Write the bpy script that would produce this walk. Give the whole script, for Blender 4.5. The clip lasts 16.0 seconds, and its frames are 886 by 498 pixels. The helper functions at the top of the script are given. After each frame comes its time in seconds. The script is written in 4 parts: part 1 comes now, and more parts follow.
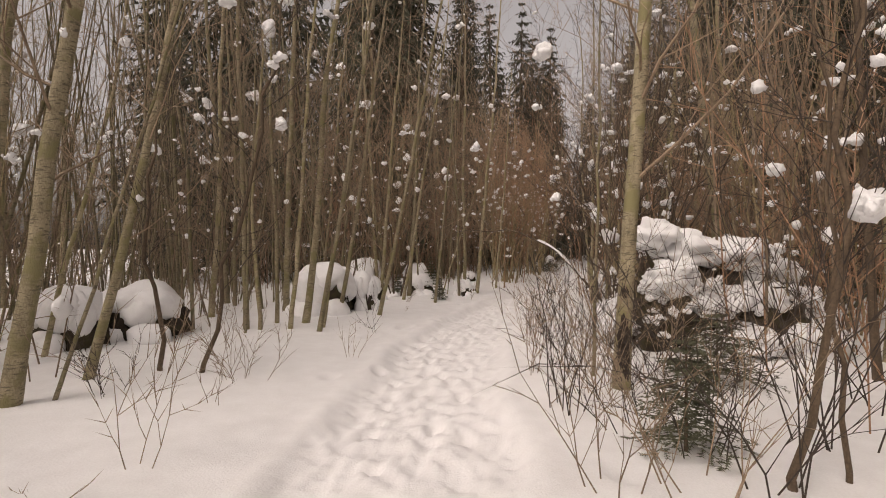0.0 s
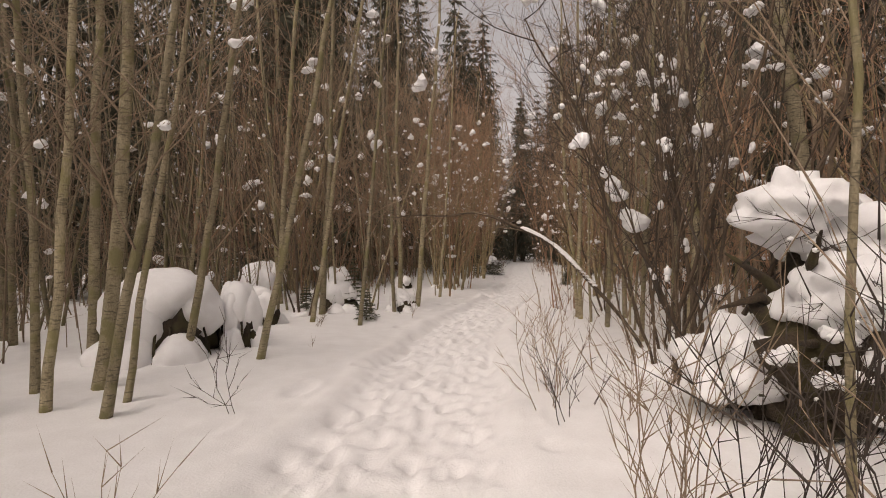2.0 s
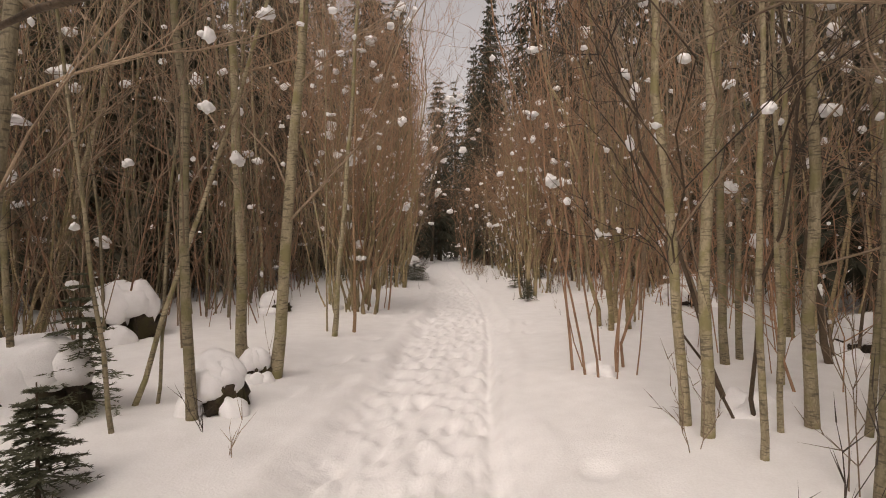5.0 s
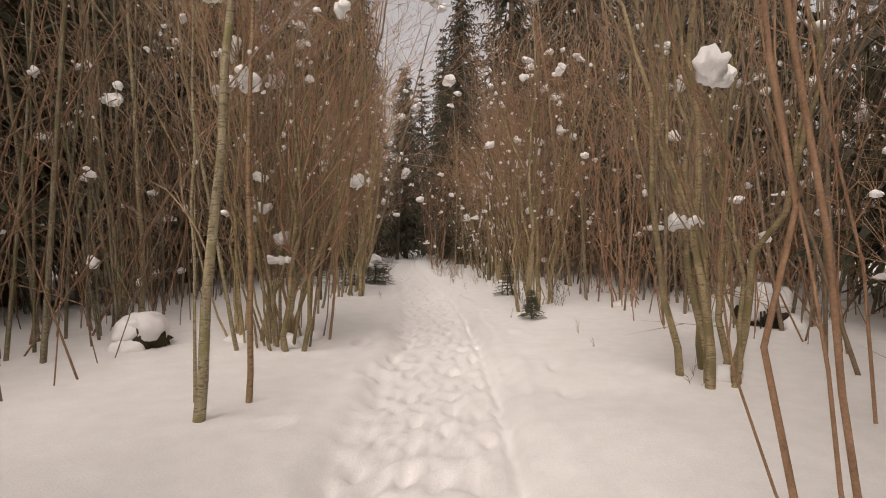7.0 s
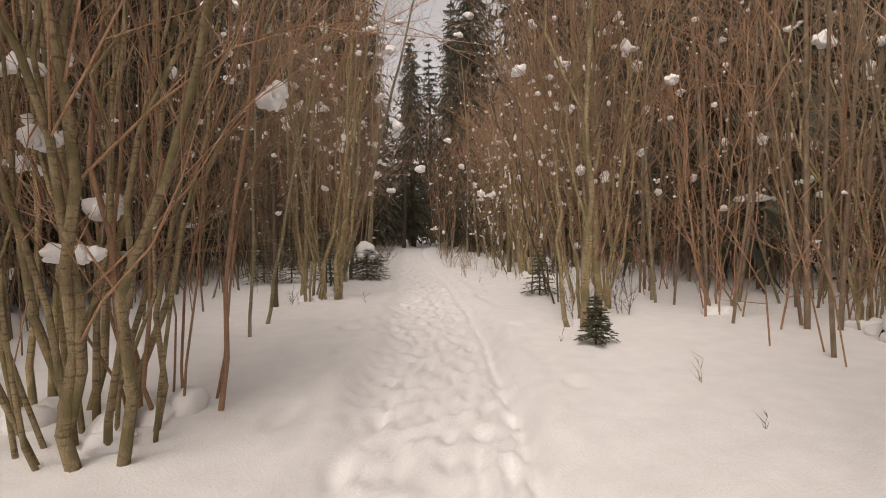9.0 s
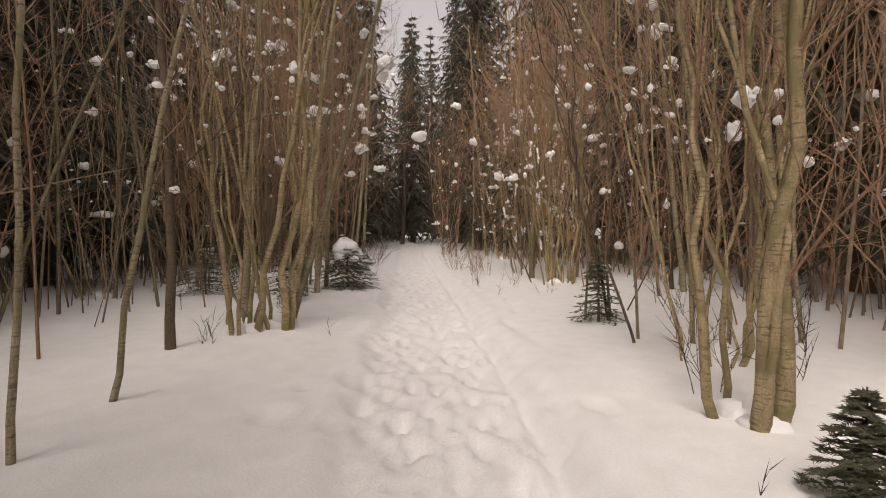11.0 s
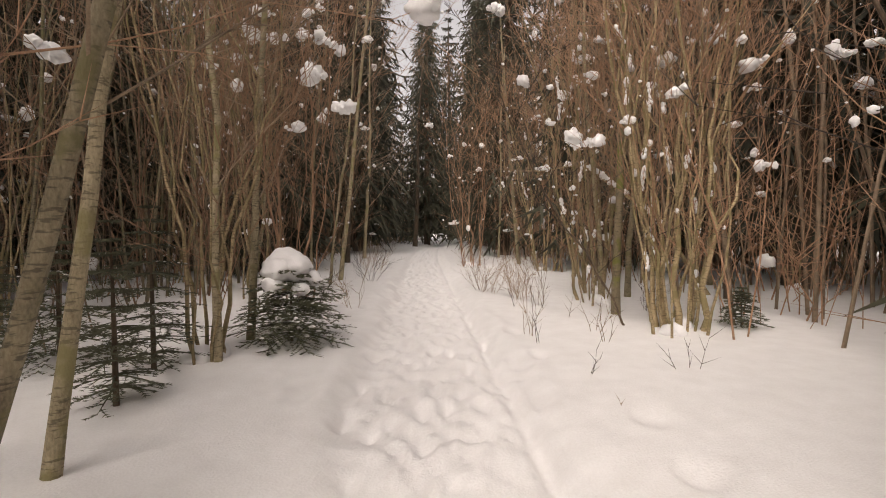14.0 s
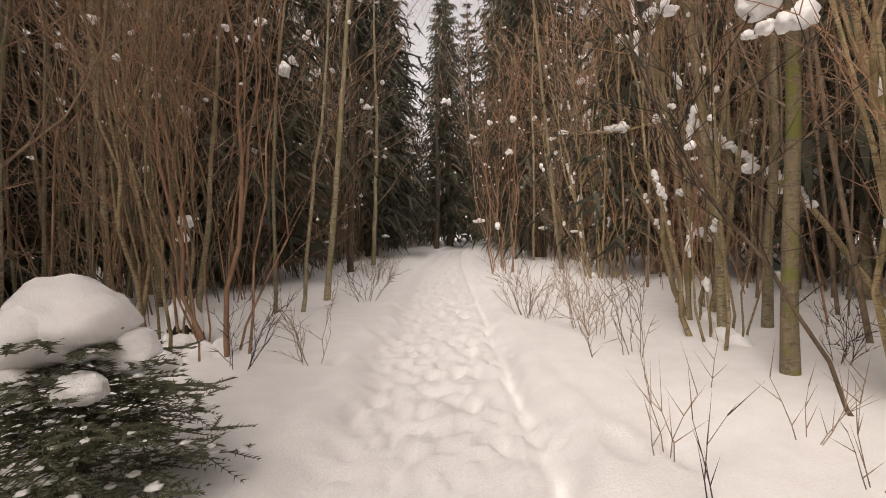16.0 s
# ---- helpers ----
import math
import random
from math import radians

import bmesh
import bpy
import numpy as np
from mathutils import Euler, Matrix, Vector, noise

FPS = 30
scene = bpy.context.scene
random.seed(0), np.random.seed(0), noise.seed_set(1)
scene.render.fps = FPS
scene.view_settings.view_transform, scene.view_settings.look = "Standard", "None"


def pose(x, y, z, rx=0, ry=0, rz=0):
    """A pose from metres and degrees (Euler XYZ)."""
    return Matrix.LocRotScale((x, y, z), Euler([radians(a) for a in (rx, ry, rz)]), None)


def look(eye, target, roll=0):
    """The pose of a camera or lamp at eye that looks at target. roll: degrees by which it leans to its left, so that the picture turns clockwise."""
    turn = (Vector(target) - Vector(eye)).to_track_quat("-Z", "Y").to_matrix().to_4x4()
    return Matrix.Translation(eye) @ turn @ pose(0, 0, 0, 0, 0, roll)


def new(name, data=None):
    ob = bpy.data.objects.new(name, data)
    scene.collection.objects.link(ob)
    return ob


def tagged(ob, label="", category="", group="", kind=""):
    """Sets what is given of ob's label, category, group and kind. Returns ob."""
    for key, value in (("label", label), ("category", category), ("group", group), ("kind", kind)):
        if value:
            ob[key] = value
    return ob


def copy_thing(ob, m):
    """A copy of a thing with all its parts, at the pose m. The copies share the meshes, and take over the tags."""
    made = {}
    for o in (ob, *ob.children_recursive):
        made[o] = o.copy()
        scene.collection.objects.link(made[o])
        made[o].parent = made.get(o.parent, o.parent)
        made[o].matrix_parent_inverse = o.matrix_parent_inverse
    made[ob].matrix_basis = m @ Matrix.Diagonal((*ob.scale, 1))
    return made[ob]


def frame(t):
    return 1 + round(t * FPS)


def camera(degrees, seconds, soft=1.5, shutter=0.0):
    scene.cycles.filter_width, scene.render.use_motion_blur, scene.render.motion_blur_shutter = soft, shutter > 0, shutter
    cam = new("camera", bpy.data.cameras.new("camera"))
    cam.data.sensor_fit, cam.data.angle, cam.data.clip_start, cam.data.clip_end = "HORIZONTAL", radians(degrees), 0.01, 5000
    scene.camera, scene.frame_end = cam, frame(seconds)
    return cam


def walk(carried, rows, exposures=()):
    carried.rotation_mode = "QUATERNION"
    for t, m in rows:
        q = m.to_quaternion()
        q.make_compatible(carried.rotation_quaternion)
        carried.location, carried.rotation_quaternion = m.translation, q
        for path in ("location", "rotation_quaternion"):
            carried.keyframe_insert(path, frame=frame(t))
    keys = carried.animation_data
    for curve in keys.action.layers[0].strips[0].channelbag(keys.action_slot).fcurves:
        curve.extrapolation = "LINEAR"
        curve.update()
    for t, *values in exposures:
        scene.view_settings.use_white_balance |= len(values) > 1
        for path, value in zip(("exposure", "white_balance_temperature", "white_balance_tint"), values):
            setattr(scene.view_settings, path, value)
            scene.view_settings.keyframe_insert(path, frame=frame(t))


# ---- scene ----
cam = camera(83.8, 16.0, soft=1.0)
EXPOSE = 0.2
METRES, EYE, TILT, LEAN, TURN = 26.0, 1.35, 0.0, 0.0, 0.0
ROWS = [
    (0.0, 0.0, 0.0, 0.0, 0.0, 0.0, -0.0),
    (0.5, -0.001, 0.0329, 0.001, -2.03, -0.19, 0.04),
    (1.0, -0.0033, 0.0677, -0.0003, -3.88, 0.01, 0.27),
    (1.5, -0.0007, 0.1047, -0.0019, -6.27, 0.05, 0.55),
    (2.0, -0.0005, 0.1421, -0.004, -8.41, 0.25, 0.77),
    (2.5, 0.0058, 0.1801, -0.0054, -10.39, 0.19, 0.37),
    (3.0, 0.011, 0.2176, -0.0057, -12.22, 0.5, 0.38),
    (3.5, 0.0173, 0.2555, -0.0067, -14.36, 0.15, 0.32),
    (4.0, 0.0226, 0.2898, -0.006, -15.79, 0.27, 0.73),
    (4.5, 0.0294, 0.3259, -0.0043, -17.38, -0.18, 0.62),
    (5.0, 0.0372, 0.3584, -0.0033, -18.85, -0.14, 0.62),
    (7.5, 0.0878, 0.5064, -0.0045, -23.07, -0.61, 0.38),
    (8.0, 0.1005, 0.5337, -0.0054, -22.53, -0.97, 0.69),
    (8.5, 0.1106, 0.5622, -0.0065, -21.68, -1.22, 1.04),
    (9.0, 0.1245, 0.5892, -0.0073, -21.53, -1.89, 1.22),
    (11.5, 0.1719, 0.7222, -0.0088, -21.46, -2.68, 0.64),
    (12.0, 0.1824, 0.7478, -0.0094, -21.45, -3.05, 0.56),
    (12.5, 0.1903, 0.7746, -0.009, -20.75, -2.79, 0.26),
    (13.0, 0.2002, 0.7988, -0.0082, -20.28, -2.8, 0.3),
    (13.5, 0.2081, 0.824, -0.0073, -19.7, -2.43, 0.3),
    (14.0, 0.218, 0.8507, -0.007, -19.6, -2.38, 0.42),
    (14.5, 0.2275, 0.8771, -0.0075, -19.21, -2.29, 0.79),
    (15.0, 0.2373, 0.9046, -0.0076, -18.29, -2.22, 1.31),
    (15.5, 0.2473, 0.9307, -0.0084, -17.68, -2.04, 1.67),
    (16.0, 0.2568, 0.9564, -0.0088, -16.78, -2.23, 1.98),
]
walk(cam, [(t, pose(0, 0, EYE, TILT, LEAN, TURN) @ pose(METRES * x, METRES * y, METRES * z, 90 + pitch, roll, yaw)) for t, x, y, z, yaw, pitch, roll in ROWS],
     [(0.0, EXPOSE - 0.2, 7450, 19), (5.0, EXPOSE, 7400, 18), (8.5, EXPOSE + 0.1, 7350, 17), (11.5, EXPOSE + 0.2, 7300, 17), (16.0, EXPOSE + 0.42, 7300, 17)])

# ---- light: overcast winter sky and a very wide, weak sun ----
world = bpy.data.worlds.new("winter_sky")
scene.world = world
world.use_nodes = True
wn, wl = world.node_tree.nodes, world.node_tree.links
sky = wn.new("ShaderNodeTexSky")
sky.sky_type, sky.sun_disc = "NISHITA", False
sky.sun_elevation, sky.sun_rotation = radians(52), radians(218)
sky.air_density, sky.dust_density = 1.0, 5.0
grey = wn.new("ShaderNodeHueSaturation")
grey.inputs["Saturation"].default_value = 0.18
wl.new(sky.outputs["Color"], grey.inputs["Color"])
wl.new(grey.outputs["Color"], wn["Background"].inputs["Color"])
wn["Background"].inputs["Strength"].default_value = 0.15
sun = new("sun", bpy.data.lights.new("sun", "SUN"))
sun.data.energy, sun.data.angle, sun.data.color = 0.7, radians(35), (1.0, 0.96, 0.9)
sun.matrix_world = look((-12.3, -15.8, 27.6), (0, 0, 2))


# ---- materials ----
def material(name, dark, light, scale=(6, 6, 6), rough=0.85, bump=0.3, fine=60, lenticel=0.0, moss=None, per_object=0.25):
    m = bpy.data.materials.new(name)
    m.use_nodes = True
    n, l = m.node_tree.nodes, m.node_tree.links
    b = n["Principled BSDF"]
    b.inputs["Roughness"].default_value = rough
    co, mp = n.new("ShaderNodeTexCoord"), n.new("ShaderNodeMapping")
    mp.inputs["Scale"].default_value = scale
    l.new(co.outputs["Object"], mp.inputs["Vector"])
    big, small = n.new("ShaderNodeTexNoise"), n.new("ShaderNodeTexNoise")
    big.inputs["Scale"].default_value, big.inputs["Detail"].default_value = 1.0, 5
    small.inputs["Scale"].default_value, small.inputs["Detail"].default_value = fine / 6, 4
    for t in (big, small):
        l.new(mp.outputs["Vector"], t.inputs["Vector"])
    ramp = n.new("ShaderNodeValToRGB")
    ramp.color_ramp.elements[0].position, ramp.color_ramp.elements[1].position = 0.33, 0.68
    ramp.color_ramp.elements[0].color, ramp.color_ramp.elements[1].color = (*dark, 1), (*light, 1)
    mix = n.new("ShaderNodeMath")
    mix.operation = "MULTIPLY_ADD"
    mix.inputs[1].default_value = 0.45
    l.new(small.outputs["Fac"], mix.inputs[0])
    half = n.new("ShaderNodeMath")
    half.operation = "MULTIPLY"
    half.inputs[1].default_value = 0.55
    l.new(big.outputs["Fac"], half.inputs[0])
    l.new(half.outputs[0], mix.inputs[2])
    l.new(mix.outputs[0], ramp.inputs["Fac"])
    colour, height = ramp.outputs["Color"], mix.outputs[0]
    if lenticel:
        band, bm = n.new("ShaderNodeTexNoise"), n.new("ShaderNodeMapping")
        bm.inputs["Scale"].default_value = (16, 16, 70)
        l.new(co.outputs["Object"], bm.inputs["Vector"])
        l.new(bm.outputs["Vector"], band.inputs["Vector"])
        band.inputs["Scale"].default_value, band.inputs["Detail"].default_value = 1.0, 2
        cut = n.new("ShaderNodeValToRGB")
        cut.color_ramp.elements[0].position, cut.color_ramp.elements[1].position = 0.55, 0.63
        l.new(band.outputs["Fac"], cut.inputs["Fac"])
        k = n.new("ShaderNodeMath")
        k.operation = "MULTIPLY"
        k.inputs[1].default_value = lenticel * 0.75
        l.new(cut.outputs["Color"], k.inputs[0])
        mx = n.new("ShaderNodeMixRGB")
        mx.inputs["Color2"].default_value = (dark[0] * 0.4, dark[1] * 0.4, dark[2] * 0.4, 1)
        l.new(k.outputs[0], mx.inputs["Fac"])
        l.new(colour, mx.inputs["Color1"])
        colour = mx.outputs["Color"]
    if moss:
        patch = n.new("ShaderNodeTexNoise")
        patch.inputs["Scale"].default_value, patch.inputs["Detail"].default_value = 5.0, 6
        l.new(co.outputs["Object"], patch.inputs["Vector"])
        cut = n.new("ShaderNodeValToRGB")
        cut.color_ramp.elements[0].position, cut.color_ramp.elements[1].position = 0.50, 0.60
        l.new(patch.outputs["Fac"], cut.inputs["Fac"])
        mx = n.new("ShaderNodeMixRGB")
        mx.inputs["Color2"].default_value = (*moss, 1)
        l.new(cut.outputs["Color"], mx.inputs["Fac"])
        l.new(colour, mx.inputs["Color1"])
        colour = mx.outputs["Color"]
    if per_object:
        info, vary, hsv = n.new("ShaderNodeObjectInfo"), n.new("ShaderNodeMapRange"), n.new("ShaderNodeHueSaturation")
        vary.inputs["To Min"].default_value, vary.inputs["To Max"].default_value = 1 - per_object, 1 + per_object
        l.new(info.outputs["Random"], vary.inputs["Value"])
        l.new(vary.outputs["Result"], hsv.inputs["Value"])
        l.new(colour, hsv.inputs["Color"])
        colour = hsv.outputs["Color"]
    l.new(colour, b.inputs["Base Color"])
    if bump:
        bp = n.new("ShaderNodeBump")
        bp.inputs["Strength"].default_value, bp.inputs["Distance"].default_value = bump, 0.02
        l.new(height, bp.inputs["Height"])
        l.new(bp.outputs["Normal"], b.inputs["Normal"])
    return m


SNOW = material("snow", (0.76, 0.75, 0.74), (0.86, 0.855, 0.85), (5, 5, 5), 0.6, 0.45, 90, per_object=0)
SNOW_LOOSE = material("snow_on_branches", (0.78, 0.77, 0.77), (0.86, 0.86, 0.86), (12, 12, 12), 0.65, 0.5, 60, per_object=0)
BARK = material("bark_olive", (0.15, 0.122, 0.075), (0.40, 0.335, 0.22), (11, 11, 5), 0.85, 0.8, 60, 0.85, (0.20, 0.175, 0.085))
BARK_RED = material("bark_reddish", (0.17, 0.10, 0.055), (0.32, 0.21, 0.12), (7, 7, 3), 0.8, 0.5, 60, 0.8)
BARK_DARK = material("bark_dark", (0.05, 0.034, 0.022), (0.14, 0.098, 0.062), (9, 9, 4), 0.9, 0.7, 60, 0.3)
BARK_GREY = material("bark_lichen_grey", (0.10, 0.09, 0.075), (0.36, 0.34, 0.30), (9, 9, 5), 0.9, 0.7, 60, 0.4)
BARK_MOSSY = material("bark_mossy", (0.10, 0.08, 0.05), (0.24, 0.19, 0.12), (7, 7, 3), 0.9, 0.6, 60, 0.6, (0.13, 0.13, 0.035))
BARK_SCAR = material("bark_scarred", (0.015, 0.010, 0.007), (0.06, 0.04, 0.025), (12, 12, 6), 0.95, 0.9, 60, per_object=0)
HAZEL = material("bark_hazel", (0.19, 0.137, 0.073), (0.46, 0.36, 0.21), (13, 13, 5), 0.8, 0.7, 60, 0.8, (0.21, 0.17, 0.08))
TWIG = material("twig_brown", (0.16, 0.113, 0.075), (0.36, 0.265, 0.18), (10, 10, 10), 0.85, 0)
TWIG_RED = material("twig_reddish", (0.19, 0.108, 0.064), (0.40, 0.238, 0.146), (10, 10, 10), 0.85, 0)
TWIG_DARK = material("twig_dark", (0.03, 0.022, 0.017), (0.075, 0.055, 0.042), (10, 10, 10), 0.9, 0)
NEEDLES = material("spruce_needles", (0.03, 0.03, 0.018), (0.075, 0.073, 0.044), (4, 4, 4), 0.8, 0)
NEEDLES_YOUNG = material("young_spruce_needles", (0.05, 0.055, 0.03), (0.12, 0.12, 0.07), (9, 9, 9), 0.75, 0)
EARTH = material("root_earth", (0.012, 0.009, 0.006), (0.055, 0.036, 0.02), (6, 6, 6), 0.95, 1.0, 60, 0, (0.045, 0.036, 0.014))


# ---- mesh tools ----
def cross(a, b):
    """The unit vector square to a and b."""
    x, y, z = a[1] * b[2] - a[2] * b[1], a[2] * b[0] - a[0] * b[2], a[0] * b[1] - a[1] * b[0]
    k = 1 / (math.sqrt(x * x + y * y + z * z) + 1e-9)
    return x * k, y * k, z * k


class Buf:
    """Collects tubes, blades and lumps into one mesh."""

    def __init__(self):
        self.v, self.f, self.n = [], [], 0

    def add(self, verts, faces):
        self.v.append(np.asarray(verts, float))
        self.f.extend([[i + self.n for i in q] for q in faces])
        self.n += len(verts)

    def tube(self, pts, radii, sides=5):
        pts = np.asarray(pts, float)
        d = pts[-1] - pts[0]
        dx, dy, dz = (d / (math.sqrt(float(d @ d)) + 1e-9)).tolist()
        a = cross((dx, dy, dz), (0.31, 0.95, 0.05) if abs(dy) < 0.8 else (0.95, 0.1, 0.2))
        b = np.array(cross((dx, dy, dz), a))
        a = np.array(a)
        ang = np.arange(sides) * 2 * math.pi / sides
        ring = np.cos(ang)[:, None] * a + np.sin(ang)[:, None] * b
        verts = (pts[:, None, :] + np.asarray(radii)[:, None, None] * ring[None]).reshape(-1, 3)
        faces = []
        for i in range(len(pts) - 1):
            for j in range(sides):
                k = (j + 1) % sides
                faces.append((i * sides + j, i * sides + k, (i + 1) * sides + k, (i + 1) * sides + j))
        faces.append(tuple((len(pts) - 1) * sides + j for j in range(sides)))
        self.add(verts, faces)

    def blade(self, a, b, w):
        """A thin three-sided spike, for a needle or the last twig."""
        (ax, ay, az), (bx, by, bz) = a, b
        d = (bx - ax, by - ay, bz - az)
        s = cross(d, (0.2, 0.3, 0.93))
        u = cross(d, s)
        s, u = [w * q for q in s], [w * q for q in u]
        n = self.n
        self.v.append(((ax + s[0], ay + s[1], az + s[2]), (ax - 0.5 * s[0] + 0.87 * u[0], ay - 0.5 * s[1] + 0.87 * u[1], az - 0.5 * s[2] + 0.87 * u[2]),
                       (ax - 0.5 * s[0] - 0.87 * u[0], ay - 0.5 * s[1] - 0.87 * u[1], az - 0.5 * s[2] - 0.87 * u[2]), (bx, by, bz)))
        self.f += [(n, n + 1, n + 3), (n + 1, n + 2, n + 3), (n + 2, n, n + 3)]
        self.n += 4

    def lump(self, c, size, seed, level=1, flat=0.55, rough=0.28, freq=1.3):
        """A rounded snow lump with a flattened underside."""
        vs, fs = BALLS[level]
        off = Vector((seed * 3.7 % 91, seed * 1.3 % 77, seed * 0.7 % 53))
        k = np.array([1 + rough * noise.noise(Vector(p) * freq + off) + rough * 0.4 * noise.noise(Vector(p) * freq * 2.7 + off) for p in vs])
        q = vs * k[:, None]
        q[:, 2] = np.where(q[:, 2] < 0, q[:, 2] * flat, q[:, 2])
        self.add(q * np.asarray(size) + np.asarray(c), fs)

    def mesh(self, name, mat, smooth=True):
        m = bpy.data.meshes.new(name)
        m.from_pydata(np.concatenate(self.v).tolist() if self.v else [], [], self.f)
        m.materials.append(mat)
        m.polygons.foreach_set("use_smooth", [smooth] * len(m.polygons))
        m.update()
        return m


def ball(level):
    bm = bmesh.new()
    bmesh.ops.create_icosphere(bm, subdivisions=level + 1, radius=1)
    vs = np.array([v.co[:] for v in bm.verts])
    fs = [tuple(v.index for v in f.verts) for f in bm.faces]
    bm.free()
    return vs, fs


BALLS = [ball(0), ball(1), ball(2), ball(3)]


def part(name, buf, mat, parent, smooth=True):
    ob = new(name, buf.mesh(name, mat, smooth))
    ob.parent = parent
    return tagged(ob, kind="stuff") if name in ("snow", "twigs", "branches", "boughs") else ob


# ---- the trail and the snow sheet ----
TRAIL_Y = (-30, -5, 2.85, 6.83, 12.4, 14.7, 17.8, 19.7, 23.1, 27.3, 32.2, 40.3, 50.2, 62, 80)
TRAIL_X = (-1.5, -0.7, -0.27, 0.05, 1.75, 2.89, 4.19, 4.95, 6.1, 7.39, 8.9, 11.41, 14.8, 20.5, 32)


def trail(y):
    ys = np.asarray(y, float)
    return (np.interp(ys - 1.2, TRAIL_Y, TRAIL_X) + np.interp(ys, TRAIL_Y, TRAIL_X) + np.interp(ys + 1.2, TRAIL_Y, TRAIL_X)) / 3


def graded(fine, step, reach, grow):
    out, s = [fine], step
    while out[-1] < reach:
        s *= grow
        out.append(out[-1] + s)
    return out


def drift(x, y):
    """The untouched snow's height: long soft waves with smaller ones on them."""
    left = 1 / (1 + math.exp((x - float(trail(y)) + 1.5) / 0.35)) if -20 < y < 90 and abs(x) < 90 else 0.0
    return (0.03 + 0.10 * left + 0.05 * noise.noise((x * 0.22, y * 0.22, 3.1)) + 0.04 * noise.noise((x * 0.75, y * 0.75, 8.2))
            + 0.012 * noise.noise((x * 2.4, y * 2.4, 1.2)))


def snow_sheet():
    rng = random.Random(5)
    side = graded(1.3, 0.06, 900, 1.16)
    us = [-a for a in reversed(side)] + list(np.arange(-1.25, 1.26, 0.036)) + side
    ys = [-2.0 - a for a in reversed(graded(0.0, 0.2, 900, 1.25))] + list(np.arange(-1.9, 33, 0.052)) + [33 + a for a in graded(0.0, 0.08, 1400, 1.07)]
    pits = {}
    y = -2.0
    step = 0
    while y < 60:
        for lane in (-0.5, -0.28, -0.08, 0.12, 0.33):
            u = lane + rng.gauss(0, 0.07) + (0.08 if step % 2 else -0.08)
            yy = y + rng.uniform(-0.15, 0.15)
            if rng.random() < 0.9:
                pits.setdefault(int(yy // 0.5), []).append((u, yy, rng.uniform(0.045, 0.075), rng.uniform(0.08, 0.15), rng.uniform(0.02, 0.06)))
        y += 0.34
        step += 1
    for _ in range(70):
        yy, u = rng.uniform(1, 40), rng.choice((-1, 1)) * rng.uniform(0.7, 1.35)
        pits.setdefault(int(yy // 0.5), []).append((u, yy, rng.uniform(0.07, 0.12), rng.uniform(0.10, 0.22), rng.uniform(0.02, 0.045)))
    us, ys = np.array(us), np.array(ys)
    verts = []
    for y in ys:
        cx = float(trail(y))
        near = [p for b in (int(y // 0.5) - 1, int(y // 0.5), int(y // 0.5) + 1) for p in pits.get(b, ())]
        for u in us:
            x = cx + u
            z = drift(x, y) if abs(u) < 60 and abs(y) < 120 else 0.04
            if abs(u) < 1.7 and y < 80:
                edge = 0.68 + 0.16 * noise.noise((u * 0.1, y * 0.8, 5.0 + (u > 0)))
                k = 1 / (1 + math.exp((abs(u) - edge) / 0.045))
                z = z * (1 - 0.6 * k) - 0.075 * k + 0.03 * math.exp(-((abs(u) - edge - 0.14) / 0.1) ** 2) * (0.5 + noise.noise((u, y * 1.7, 2.0)))
                wx, wy = x + 0.06 * noise.noise((x * 4, y * 4, 1.0)), y + 0.06 * noise.noise((x * 4, y * 4, 6.0))
                crust = max(-0.3, min(0.35, 1.9 * noise.noise((wx * 7.5, wy * 6.0, 9.0))))
                z += k * (0.025 * noise.noise((x * 2.1, y * 2.1, 4.4)) + 0.036 * crust + 0.03 * abs(noise.noise((wx * 9, wy * 7, 3.3))) + 0.016 * noise.noise((x * 17, y * 17, 2.0)))
                z -= 0.055 * math.exp(-((u - 0.52 - 0.05 * noise.noise((y * 0.5, 1.0, 1.0))) / 0.06) ** 4) * (y > 9)
                for pu, py, a, b, dep in near:
                    r2 = ((u - pu) / a) ** 2 + ((y - py) / b) ** 2
                    if r2 < 5:
                        z -= dep * math.exp(-r2 * r2) - 0.15 * dep * math.exp(-((r2 - 1.9) / 0.8) ** 2)
            verts.append((x, y, z))
    w = len(us)
    faces = [(i * w + j, i * w + j + 1, (i + 1) * w + j + 1, (i + 1) * w + j) for i in range(len(ys) - 1) for j in range(w - 1)]
    m = bpy.data.meshes.new("ground")
    m.from_pydata(verts, [], faces)
    m.materials.append(SNOW)
    m.polygons.foreach_set("use_smooth", [True] * len(m.polygons))
    ob = new("ground", m)
    return tagged(ob, "deep white snow with a trodden footpath of many footprints", "snow", kind="structure")


snow_sheet()


def ground_z(x, y):
    u = abs(x - float(trail(y)))
    return drift(x, y) - (0.1 if u < 0.7 else 0.0)


# ---- growth ----
def bent(rng, base, lean, h, n, wiggle, curve=0.0):
    """Points of a stem that rises h, leans, and bends a little."""
    cx, cy = rng.gauss(0, 1), rng.gauss(0, 1)
    ph = rng.uniform(0, 6)
    out = []
    for i in range(n + 1):
        s = i / n
        z = h * s
        ease = z - curve * z * s * 0.5
        wob = wiggle * math.sin(ph + s * 7.0) * (0.3 + s) * min(1, 4 * s)
        jx, jy = (rng.gauss(0, wiggle * 0.22), rng.gauss(0, wiggle * 0.22)) if i else (0, 0)
        out.append((base[0] + lean[0] * ease + cx * wob + jx, base[1] + lean[1] * ease + cy * wob + jy, base[2] + z))
    return np.array(out)


